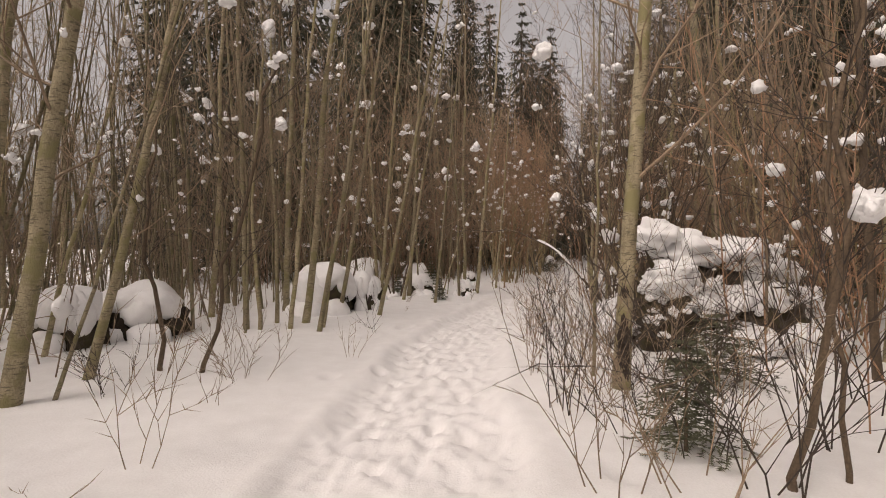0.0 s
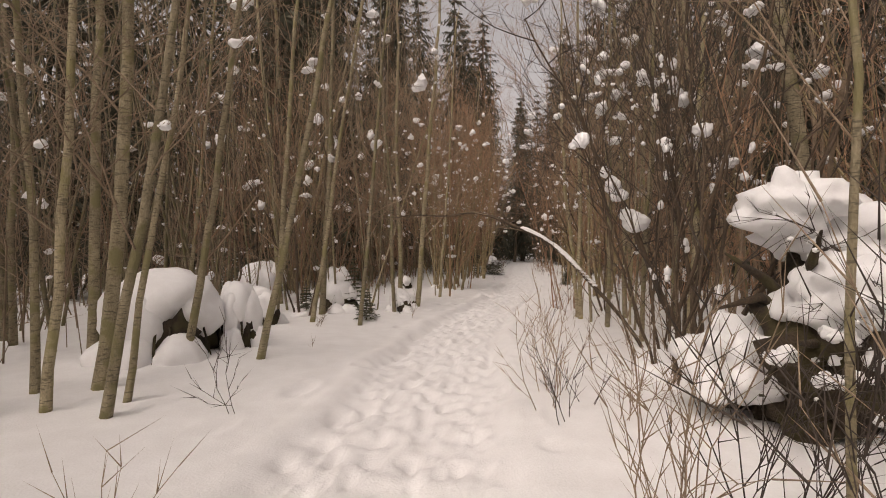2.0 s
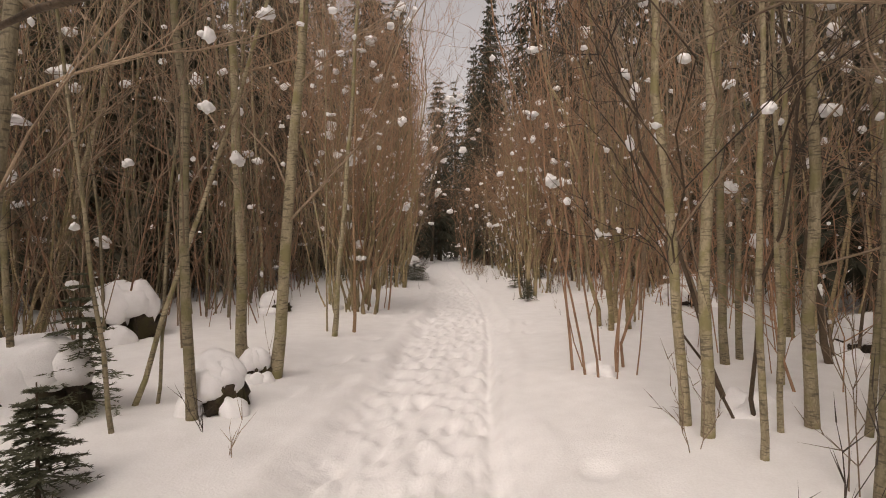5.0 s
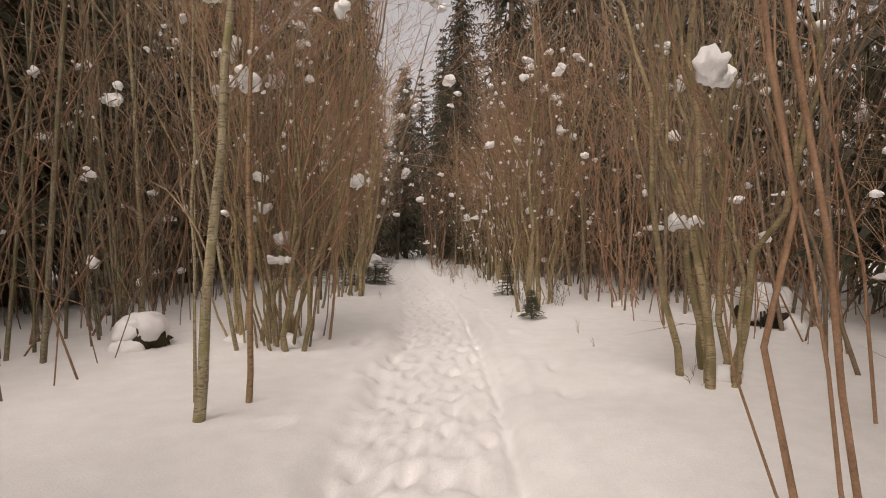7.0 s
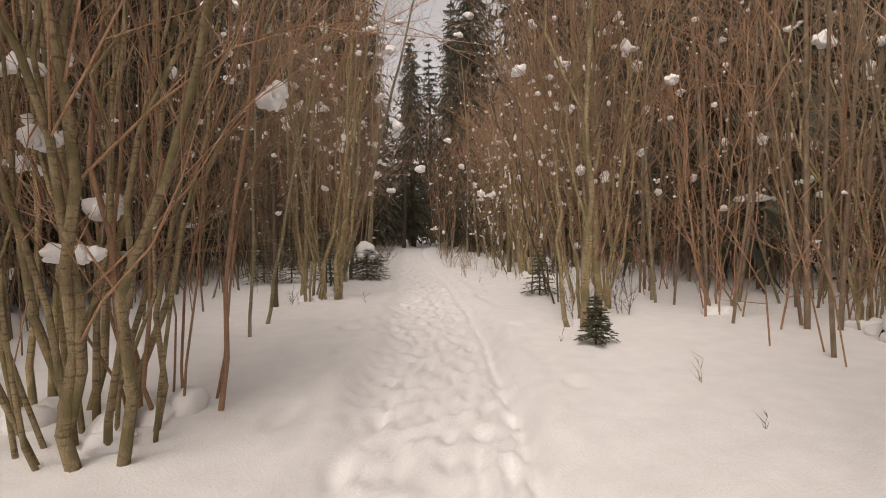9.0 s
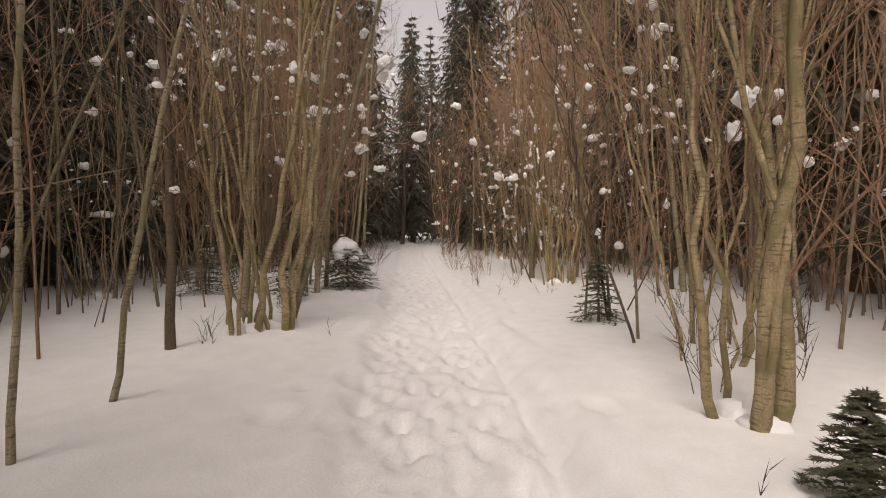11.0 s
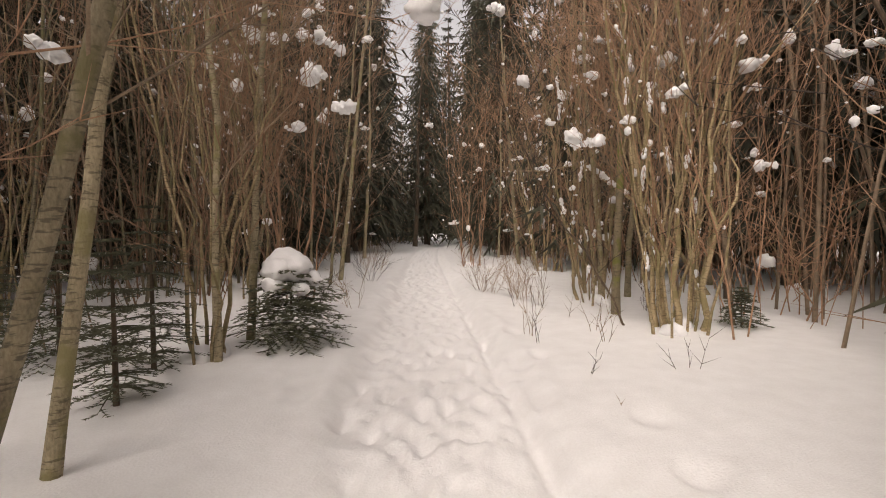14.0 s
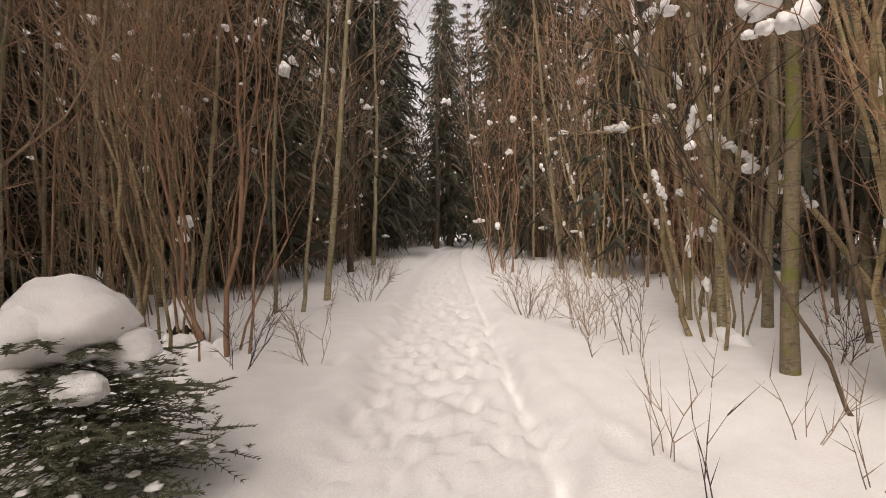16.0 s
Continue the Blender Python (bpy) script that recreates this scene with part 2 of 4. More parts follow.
def spray(rng, buf, p, d, length, r, depth, sides=4, tips=None, droop=0.0):
    """A branch that forks into finer ones."""
    if not depth:
        e = np.array(p) + np.array(d) * length + np.array([0, 0, rng.gauss(0, 0.06) * length])
        buf.blade(p, e, r)
        if tips is not None and rng.random() < 0.5:
            tips.append((np.array(p) * 0.5 + e * 0.5, r))
        return
    n = 4 if depth > 1 else 3
    pts, q, v = [np.array(p)], np.array(p, float), np.array(d, float)
    for i in range(n):
        v = v + np.array([rng.gauss(0, 0.15), rng.gauss(0, 0.15), rng.gauss(0.03, 0.12) - droop])
        v /= math.sqrt(float(v @ v))
        q = q + v * length / n
        pts.append(q.copy())
    buf.tube(pts, np.linspace(r, r * 0.35, n + 1), sides)
    if tips is not None:
        tips.append((pts[rng.randint(1, n)], r))
    if depth:
        for i in range(1, n + 1):
            for _ in range(1 if rng.random() < 0.75 else 2):
                e = pts[i] - pts[i - 1]
                e = e / math.sqrt(float(e @ e)) + np.array([rng.gauss(0, 0.5), rng.gauss(0, 0.5), rng.gauss(0.12, 0.35)])
                e /= math.sqrt(float(e @ e))
                spray(rng, buf, pts[i], e, length * rng.uniform(0.35, 0.65), max(r * 0.48, 0.003), depth - 1, 3, tips, droop)


def caught_snow(rng, tips, count, lo, hi, level=1):
    """Snow caught in forks and on twigs: mostly crumbs, a few ragged pillows."""
    buf = Buf()
    for i in range(min(count, len(tips))):
        p, r = rng.choice(tips)
        s = lo + (hi - lo) * rng.random() ** 3
        a, q = rng.uniform(0, 6.28), rng.uniform(0.7, 1.2)
        big = level + 1 if s > 0.05 else level if s > 0.03 else max(level - 1, 0)
        for j in range(rng.randint(2, 4) if s > 0.05 else rng.randint(1, 2)):
            w = s * rng.uniform(0.6, 1.0) / (1 + 0.35 * j)
            c = p + np.array([math.cos(a) * s * q * j * 0.8, math.sin(a) * s * q * j * 0.8, s * rng.uniform(-0.35, 0.35)])
            buf.lump(c, (w * rng.uniform(0.8, 1.3), w * rng.uniform(0.7, 1.1), w * rng.uniform(0.65, 1.35)), rng.randint(1, 900), big, 0.9, 0.5, 1.6)
    return buf


BARKS = {"": BARK, "reddish": BARK_RED, "dark": BARK_DARK, "grey": BARK_GREY, "mossy": BARK_MOSSY, "scarred": BARK}
LOOK = {"": "slender olive-grey young tree trunk with bare branches, in snow", "reddish": "slender reddish-barked young tree standing alone in snow",
        "dark": "dark-barked bare tree trunk standing in snow", "grey": "pale lichen-grey tree trunk at the forest edge",
        "mossy": "mossy leaning trunk with bare branches in snow", "scarred": "olive-grey trunk with dark scarred bark near its foot"}


def stem_tree(name, rng, r, lean, h, bark, twig, branches, first, wiggle, snow, depth=2, curve=0.25, reach=1.0):
    """A single-stemmed bare tree at the origin: trunk, branches, caught snow."""
    trunk, limbs, tips = Buf(), Buf(), []
    pts = bent(rng, (0, 0, -0.25), lean, h, 14, wiggle, curve)
    s = np.linspace(0, 1, 15)
    radii = r * (1.0 - 0.72 * s) * (1 + 0.22 * np.exp(-s * h / 0.25))
    trunk.tube(pts, radii, 9 if r > 0.03 else 6)
    ob = new(name, trunk.mesh("trunk", bark))
    for i in range(branches):
        k = first + (0.98 - first) * (i + rng.random()) / branches
        j = min(int(k * 14), 13)
        f = k * 14 - j
        p = pts[j] * (1 - f) + pts[j + 1] * f
        a, up = rng.uniform(0, 2 * math.pi), rng.uniform(0.5, 1.5)
        d = np.array([math.cos(a), math.sin(a), up])
        d /= np.linalg.norm(d)
        spray(rng, limbs, p, d, reach * rng.uniform(0.5, 1.3) * (1.1 - 0.6 * k), max(r * 0.24 * (1.1 - k), 0.004), depth, 4, tips)
    if branches:
        part("branches", limbs, twig, ob)
    if snow and tips:
        part("snow", caught_snow(rng, [t for t in tips if t[0][2] < 5.5] or tips, snow * 2, 0.018, 0.095), SNOW_LOOSE, ob)
    return ob


made = [0]


def seeded():
    made[0] += 1
    return random.Random(made[0] * 17 + 3)


def aspen(x, y, lx, ly, r, look_of=""):
    rng = seeded()
    r = min(max(r * 0.87, 0.014), 0.15)
    h = min(4.0 + r * 90, 13) * rng.uniform(0.85, 1.15)
    ob = stem_tree("tree", rng, r, (lx, ly), h, BARKS[look_of], TWIG_DARK if look_of == "dark" else TWIG, int(8 + h * 1.1), 0.17 if r > 0.03 else 0.3, 0.035 + 0.3 * r, rng.randint(2, 6), 2, 0.25, 1.7)
    ob.location = (x, y, ground_z(x, y))
    if look_of == "scarred":
        scar = Buf()
        for z, a, w, hh in ((0.42, 4.5, 0.055, 0.24), (0.9, 4.2, 0.03, 0.05), (0.15, 4.9, 0.03, 0.09)):
            scar.lump((lx * z + math.cos(a) * r * 0.95, ly * z + math.sin(a) * r * 0.95, z), (w, w * 0.55, hh), 7, 2, 1.0, 0.6, 2.5)
        tagged(part("scar", scar, BARK_SCAR, ob), "blackened rough bark scar")
    return tagged(ob, LOOK[look_of], "tree", "young trees along the path")


def hazel_at_origin(rng, n, spread, r, twig, height=5.0, snow=14, depth=2, top=1.0, per=5, lump=1, stem_mat=None, laden=0):
    stems, limbs, white, tips = Buf(), Buf(), Buf(), []
    for i in range(n):
        a = 2 * math.pi * (i + rng.random()) / n
        out = spread * rng.uniform(0.15, 1.0) / height
        q = 0.05 + 0.26 * rng.random() * min(1, n / 8)
        h = height * rng.uniform(0.7, 1.15)
        rr = r * (0.35 + 0.65 * rng.random() ** 1.5)
        pts = bent(rng, (math.cos(a) * q, math.sin(a) * q, -0.2), (math.cos(a) * out, math.sin(a) * out), h, 12, 0.15, rng.uniform(-0.7, 0.3))
        stems.tube(pts, np.linspace(rr, rr * 0.25, 13) * (1 + 0.3 * np.exp(-np.linspace(0, 1, 13) * 9)), 7 if r > 0.03 else 5)
        runs = [pts]
        for b in range(1 if rng.random() < 0.7 else 2):
            j = rng.randint(3, 6)
            c, w = rng.uniform(0, 6.28), rng.uniform(0.1, 0.28)
            fork = bent(rng, pts[j], (math.cos(a) * out * 0.6 + math.cos(c) * w, math.sin(a) * out * 0.6 + math.sin(c) * w), h * (1 - j / 12) * rng.uniform(0.7, 1.0), 7, 0.10, 0.3)
            f = rr * (1 - 0.062 * j) * 0.72
            stems.tube(fork, np.linspace(f, f * 0.3, 8), 5)
            runs.append(fork)
        for b in range(per + 1):
            run = runs[b % len(runs)]
            j = rng.randint(2, len(run) - 1)
            d = (run[j] - run[j - 1]) / np.linalg.norm(run[j] - run[j - 1]) + np.array([rng.gauss(0, 0.45), rng.gauss(0, 0.45), 0.05])
            spray(rng, limbs, run[j], d / np.linalg.norm(d), rng.uniform(0.5, 1.4) * top, max(rr * 0.26, 0.004), depth, 4, tips)
        if i < laden:
            for run in runs:
                j0 = rng.uniform(1.5, 4)
                for k in np.arange(j0, min(j0 + rng.uniform(1.0, 3.0), len(run) - 1.01), 0.16):
                    j = int(k)
                    if noise.noise((k * 1.7, i * 3.1, 0.5)) > 0.12:
                        w = rng.uniform(0.016, 0.036)
                        white.lump(run[j] + (run[j + 1] - run[j]) * (k - j) + np.array([-math.cos(a) * rr, -math.sin(a) * rr, 0.02]), (w, w, w * 1.5), rng.randint(1, 900), 1, 0.9, 0.6)
    ob = new("hazel_clump", stems.mesh("stems", stem_mat or HAZEL))
    part("twigs", limbs, twig, ob)
    for i in range(3):
        a = rng.uniform(0, 6.28)
        white.lump((math.cos(a) * 0.1, math.sin(a) * 0.1, 0.0), (rng.uniform(0.08, 0.15), rng.uniform(0.08, 0.15), rng.uniform(0.07, 0.14)), rng.randint(1, 900), 2, 0.5, 0.3)
    low = [t for t in tips if t[0][2] < 4.5]
    if snow and low:
        b2 = caught_snow(rng, low, snow * 2, 0.018, 0.095, lump)
        white.v += b2.v
        white.f += [[i + white.n for i in q] for q in b2.f]
    part("snow", white, SNOW_LOOSE, ob)
    return ob


def sallow(x, y, lx, ly, r):
    rng = seeded()
    if r >= 0.028:
        ob = hazel_at_origin(rng, 3, 1.5, r * 0.85, TWIG_DARK, 4.6, 6, 2, 1.2, 5, 1, BARK_DARK, 1)
        ob.name = "bare_shrub"
        ob.rotation_euler = (-ly * 0.7, lx * 0.7, 0)
    else:
        ob = stem_tree("bare_shrub", rng, r, (lx, ly), rng.uniform(3.2, 5.0), BARK_DARK, TWIG_DARK, 15, 0.2, 0.13, 5, 2, 0.1, 1.0)
    ob.location = (x, y, ground_z(x, y))
    return tagged(ob, "dark crooked bare shrub stem holding lumps of snow", "shrub", "dark shrubs along the path")


def hazel(x, y, n, spread, r, laden=0):
    rng = seeded()
    if r < 0.03:
        ob = hazel_at_origin(rng, n + 2, spread, r * 0.85, TWIG_RED, 5.5, 14, 2, 1.5, 6, 1, TWIG_RED, laden)
    else:
        ob = hazel_at_origin(rng, n + 2, spread, r * 0.88, TWIG_RED if rng.random() < 0.6 else TWIG, 5.2, 16, 2, 1.5, 6, 1, None, laden)
    ob.location = (x, y, ground_z(x, y))
    return tagged(ob, "multi-stemmed bare hazel fanning out of the snow", "shrub", "hazel clumps along the path")


def spruce_mesh(rng, h, wide, needle_mat, per, twigs, snow, needle, name):
    """A spruce at the origin: trunk, whorls of drooping boughs with needle sprays, snow on the boughs."""
    trunk, green, white = Buf(), Buf(), Buf()
    trunk.tube([(0, 0, -0.2), (0.01 * h * 0.3, 0, h * 0.5), (0, 0, h)], [h * 0.013 + 0.006, h * 0.008 + 0.004, 0.003], 7)
    z = 0.06 * h + 0.04
    while z < h * 0.985:
        k = z / h
        reach = wide * 0.5 * (1 - k) ** (0.55 if needle > 5 else 0.75) * (0.75 + 0.25 * min(1, k * 6)) + 0.02 * h * 0.3
        for b in range(per):
            a = 2 * math.pi * (b + rng.random()) / per
            ln = reach * rng.uniform(0.65, 1.15)
            n = 5
            pts = []
            for i in range(n + 1):
                s = i / n
                pts.append(np.array([math.cos(a) * ln * s, math.sin(a) * ln * s, z + ln * (0.12 * s - 0.55 * s * s + 0.28 * s ** 3) * (1.2 - k)]))
            green.tube(pts, np.linspace(0.006 + 0.006 * ln, 0.002, n + 1), 3)
            for i in range(twigs):
                s = 0.12 + 0.88 * (i + rng.random()) / twigs
                j = min(int(s * n), n - 1)
                p = pts[j] + (pts[j + 1] - pts[j]) * (s * n - j)
                sd = 1 if i % 2 else -1
                v = np.array([math.cos(a + sd * rng.uniform(0.5, 1.1)), math.sin(a + sd * rng.uniform(0.5, 1.1)), rng.uniform(-0.55, 0.05) if needle else rng.uniform(-1.1, -0.1)])
                tl = ln * (0.2 + 0.4 * (1 - s)) * rng.uniform(0.6, 1.1)
                if needle:
                    green.blade(p, p + v * tl, 0.004)
                    for q in range(needle):
                        c = p + v * tl * (q + 0.5) / needle
                        for w in (-1, 1, -0.3):
                            u = v * 0.6 + np.array([-v[1] * w, v[0] * w, rng.uniform(-0.1, 0.5)]) * 0.8
                            green.blade(c, c + u * rng.uniform(0.022, 0.04), 0.0035)
                else:
                    green.blade(p, p + v * tl, 0.034 + 0.045 * tl)
                    green.blade(p + v * tl * 0.35, p + v * tl * 0.6 + np.array([rng.gauss(0, 0.3), rng.gauss(0, 0.3), -rng.uniform(0.3, 0.9)]) * tl, 0.026 + 0.036 * tl)
            if rng.random() < snow:
                for i in range(1, n + 1) if needle else (rng.randint(2, n),):
                    s = ln * (rng.uniform(0.012, 0.042) if needle else rng.uniform(0.03, 0.07))
                    white.lump(pts[i] + np.array([0, 0, s * 0.15]), (s * 1.3, s * 1.3, s * 0.55), rng.randint(1, 900), 1, 0.4, 0.6)
        z += (h * 0.031 if not needle else h * 0.08) * rng.uniform(0.7, 1.3)
    ob = new(name, trunk.mesh("trunk", BARK_DARK))
    part("boughs", green, needle_mat, ob, smooth=False)
    if white.v:
        part("snow", white, SNOW_LOOSE, ob)
    return ob


def young_spruce(x, y, h, wide, snow):
    rng = seeded()
    h = h * 1.1
    ob = spruce_mesh(rng, h, wide * 1.1, NEEDLES_YOUNG, 7 if snow > 1 else 5 if h < 0.6 else 6, 12 if snow > 1 else 7, 0.8 if snow >= 1 else min(snow * 0.7, 0.4), 7 if snow > 1 else 5 if h < 1 else 4, "young_spruce")
    if snow >= 1.0:
        cap = Buf()
        for dx, dy, dz, s in ((0, 0, 0.0, 0.30), (-0.12, -0.02, -0.05, 0.26), (0.22, 0.02, -0.16, 0.17), (0.36, 0.0, -0.24, 0.10), (-0.2, -0.16, -0.2, 0.15), (0.1, -0.24, -0.26, 0.12)):
            cap.lump((dx * h, dy * h, h * (0.9 + dz)), (s * h * 0.88, s * h * 0.88, s * h * 0.75), rng.randint(1, 900), 3, 0.7, 0.22, 1.2)
        tagged(part("snow_cap", cap, SNOW_LOOSE, ob), "thick rounded cap of white snow")
    ob.location = (x, y, ground_z(x, y))
    return tagged(ob, "young green spruce sapling with drooping boughs dusted in snow", "spruce sapling", "young spruces along the path")


def mound(x, y, h, wide):
    """A stump or low bush under a pillow of snow, dark hollows beneath."""
    rng = seeded()
    core, cap, w = Buf(), Buf(), wide * 0.55
    for i in range(5):
        a = i * 1.26 + rng.random()
        core.lump((math.cos(a) * w * 0.5, math.sin(a) * w * 0.5, h * 0.18), (w * 0.42, w * 0.42, h * 0.36), rng.randint(1, 900), 2, 1.0, 0.6, 2.2)
    for i in range(10):
        a = rng.uniform(0, 6.28)
        core.tube([(math.cos(a) * w * 0.3, math.sin(a) * w * 0.3, h * 0.5), (math.cos(a) * w * 0.8, math.sin(a) * w * 0.8, h * 0.35), (math.cos(a) * w * 1.0, math.sin(a) * w * 1.0, -0.05)], [0.02, 0.014, 0.008], 5)
    for i in range(6):
        a = i * 1.05 + rng.random()
        q = 0.0 if i == 0 else w * rng.uniform(0.35, 0.6)
        s = w * (0.78 if i == 0 else rng.uniform(0.4, 0.6))
        cap.lump((math.cos(a) * q, math.sin(a) * q, h * (0.62 if i == 0 else rng.uniform(0.4, 0.6))), (s, s, h * 0.42), rng.randint(1, 900), 2, 0.8, 0.3)
    for i in range(5):
        a = rng.uniform(0, 6.28)
        cap.lump((math.cos(a) * w * 0.9, math.sin(a) * w * 0.9, 0.0), (w * 0.45, w * 0.4, h * 0.3), rng.randint(1, 900), 2, 0.5, 0.25)
    ob = new("snowy_stump", core.mesh("stump", EARTH))
    part("snow_cap", cap, SNOW_LOOSE, ob)
    ob.location = (x, y, ground_z(x, y))
    return tagged(ob, "low dark stump under a thick rounded pillow of snow", "stump", "snow-covered stumps")


def root_plate(x, y, h, wide):
    """An uprooted tree's root plate, snow lying on every ledge."""
    rng = seeded()
    earth, cap = Buf(), Buf()
    for i in range(13):
        earth.lump((rng.uniform(-0.42, 0.42) * wide, rng.uniform(-0.3, 0.4), rng.uniform(0.1, 0.55) * h), (0.42, 0.34, 0.38), rng.randint(1, 900), 2, 1.0, 0.7, 2.4)
    for i in range(26):
        a = rng.uniform(0, math.pi)
        c = np.array([rng.uniform(-0.3, 0.3) * wide, rng.uniform(-0.2, 0.2), h * 0.4])
        e = c + np.array([math.cos(a) * wide * 0.5, rng.uniform(-0.6, 0.3), math.sin(a) * h * 0.45 * rng.uniform(-0.6, 1.1)])
        m = (c + e) / 2 + np.array([rng.gauss(0, 0.08), rng.gauss(0, 0.08), rng.gauss(0.05, 0.1)])
        earth.tube([c, m, e], [0.06, 0.035, 0.008], 6)
    for dx, dy, dz, s, q in ((-0.34, 0, 0.92, 0.30, 0.17), (-0.1, 0.1, 0.80, 0.42, 0.2), (0.2, 0.1, 0.76, 0.48, 0.18), (0.45, 0.15, 0.62, 0.42, 0.2), (-0.3, -0.28, 0.55, 0.36, 0.2),
                             (-0.02, -0.36, 0.38, 0.40, 0.17), (0.28, -0.3, 0.42, 0.34, 0.15), (0.55, 0.0, 0.3, 0.5, 0.28), (-0.5, 0.1, 0.25, 0.35, 0.25), (0.1, -0.5, 0.08, 0.5, 0.16), (0.5, -0.4, 0.08, 0.5, 0.2)):
        cap.lump((dx * wide, dy, dz * h), (s * 1.05, s * 0.9, q * 1.35), rng.randint(1, 900), 3, 0.8, 0.5, 1.7)
    limbs, tips = Buf(), []
    for i in range(34):
        a = rng.uniform(0, 6.28)
        c = np.array([rng.uniform(-0.5, 0.5) * wide, rng.uniform(-0.45, 0.1), rng.uniform(0.3, 0.85) * h])
        spray(rng, limbs, c, np.array([math.cos(a) * 0.8, -0.5, rng.uniform(-0.6, 0.3)]), rng.uniform(0.4, 0.8), 0.009, 2, 4, tips, 0.1)
    crumbs = caught_snow(rng, tips, 130, 0.015, 0.08)
    ob = new("root_plate", earth.mesh("roots", EARTH))
    part("snow_cap", cap, SNOW_LOOSE, ob)
    part("snow", crumbs, SNOW_LOOSE, ob)
    part("twigs", limbs, TWIG_DARK, ob)
    ob.location = (x, y, ground_z(x, y))
    return tagged(ob, "uprooted dark root plate heaped with thick snow ledges", "root plate")


def dry_twigs(x, y, n, h, spread):
    rng = seeded()
    buf = Buf()
    for i in range(n):
        a = rng.uniform(0, 6.28)
        q = rng.uniform(0, 0.25) * spread
        d = np.array([math.cos(a) * spread * 0.45, math.sin(a) * spread * 0.45, h])
        spray(rng, buf, (math.cos(a) * q, math.sin(a) * q, -0.06), d / np.linalg.norm(d), 0.85 * h * rng.uniform(0.7, 1.1), 0.0025 + 0.002 * h, 1 if h < 0.6 else 2, 4)
    ob = new("dry_twigs", buf.mesh("twigs", TWIG_DARK if rng.random() < 0.4 else TWIG))
    ob.location = (x, y, ground_z(x, y))
    return tagged(ob, "thin bare brown twigs sticking out of the snow", "twigs", "dry twigs in the snow")


def arching_stem():
    """The bent stem that reaches across the path, snow lying along it."""
    rng = seeded()
    wood, limbs, white, tips = Buf(), Buf(), Buf(), []
    s = np.linspace(0, 1, 22)
    x = -2.9 * s
    y = 0.8 * s + 0.95 * s ** 2
    z = -0.05 + 1.74 * (1 - (1 - np.minimum(s * 1.45, 1.0)) ** 2.0) + 0.02 * np.sin(s * 23)
    pts = np.stack([x, y, z], 1)
    wood.tube(pts, 0.021 * (1 - s) ** 0.8 + 0.005, 8)
    for i in (9, 12, 15, 17, 19, 20, 21):
        d = np.array([-0.8, rng.uniform(-0.5, 0.5), rng.uniform(-0.1, 0.5)])
        spray(rng, limbs, pts[i], d / np.linalg.norm(d), rng.uniform(0.4, 1.0), 0.006, 2, 4, tips)
    for i in np.arange(4.0, 9.5, 0.1):
        j = int(i)
        p = pts[j] + (pts[j + 1] - pts[j]) * (i - j)
        white.lump(p + np.array([0, 0, 0.022]), (0.036, 0.02, 0.014 + 0.007 * math.sin(i * 2.3)), rng.randint(1, 900), 2, 0.9, 0.3)
    ob = new("bent_sapling", wood.mesh("stem", BARK_DARK))
    part("branches", limbs, TWIG, ob)
    part("snow", white, SNOW_LOOSE, ob)
    ob.location = (3.15, 9.0, ground_z(3.15, 9.0))
    tagged(ob, "dark thin bent sapling arching over the path with snow on it", "sapling")


arching_stem()


def laden_stem():
    """A stem bowed over under a thick line of snow."""
    rng = seeded()
    wood, limbs, white, tips = Buf(), Buf(), Buf(), []
    s = np.linspace(0, 1, 24)
    pts = np.stack([-2.9 * s ** 1.15, 1.5 * s + 0.05 * np.sin(s * 17), -0.1 + 2.3 * np.sin(np.minimum(s * 1.25, 1.0) * 1.57) - 0.55 * np.maximum(s - 0.75, 0) + 0.03 * np.sin(s * 21)], 1)
    wood.tube(pts, 0.032 * (1 - s) ** 0.7 + 0.007, 8)
    for i in range(6, 24, 2):
        d = np.array([-0.6, rng.uniform(-0.7, 0.7), rng.uniform(-0.2, 0.6)])
        spray(rng, limbs, pts[i], d / np.linalg.norm(d), rng.uniform(0.5, 1.1), 0.008, 2, 4, tips)
    for i in np.arange(6.0, 20.5, 0.3):
        j = int(i)
        if noise.noise((i * 0.9, 2.2, 0.4)) > -0.2:
            w = rng.uniform(0.035, 0.06)
            white.lump(pts[j] + (pts[j + 1] - pts[j]) * (i - j) + np.array([0, 0, 0.035]), (w * 1.1, w, w * rng.uniform(0.7, 1.2)), rng.randint(1, 900), 2, 0.8, 0.55)
    ob = new("bent_sapling", wood.mesh("stem", HAZEL))
    part("branches", limbs, TWIG, ob)
    part("snow", white, SNOW_LOOSE, ob)
    ob.location = (12.6, 28.3, ground_z(12.6, 28.3))
    tagged(ob, "bare sapling bowed low under a thick line of snow", "sapling")


laden_stem()


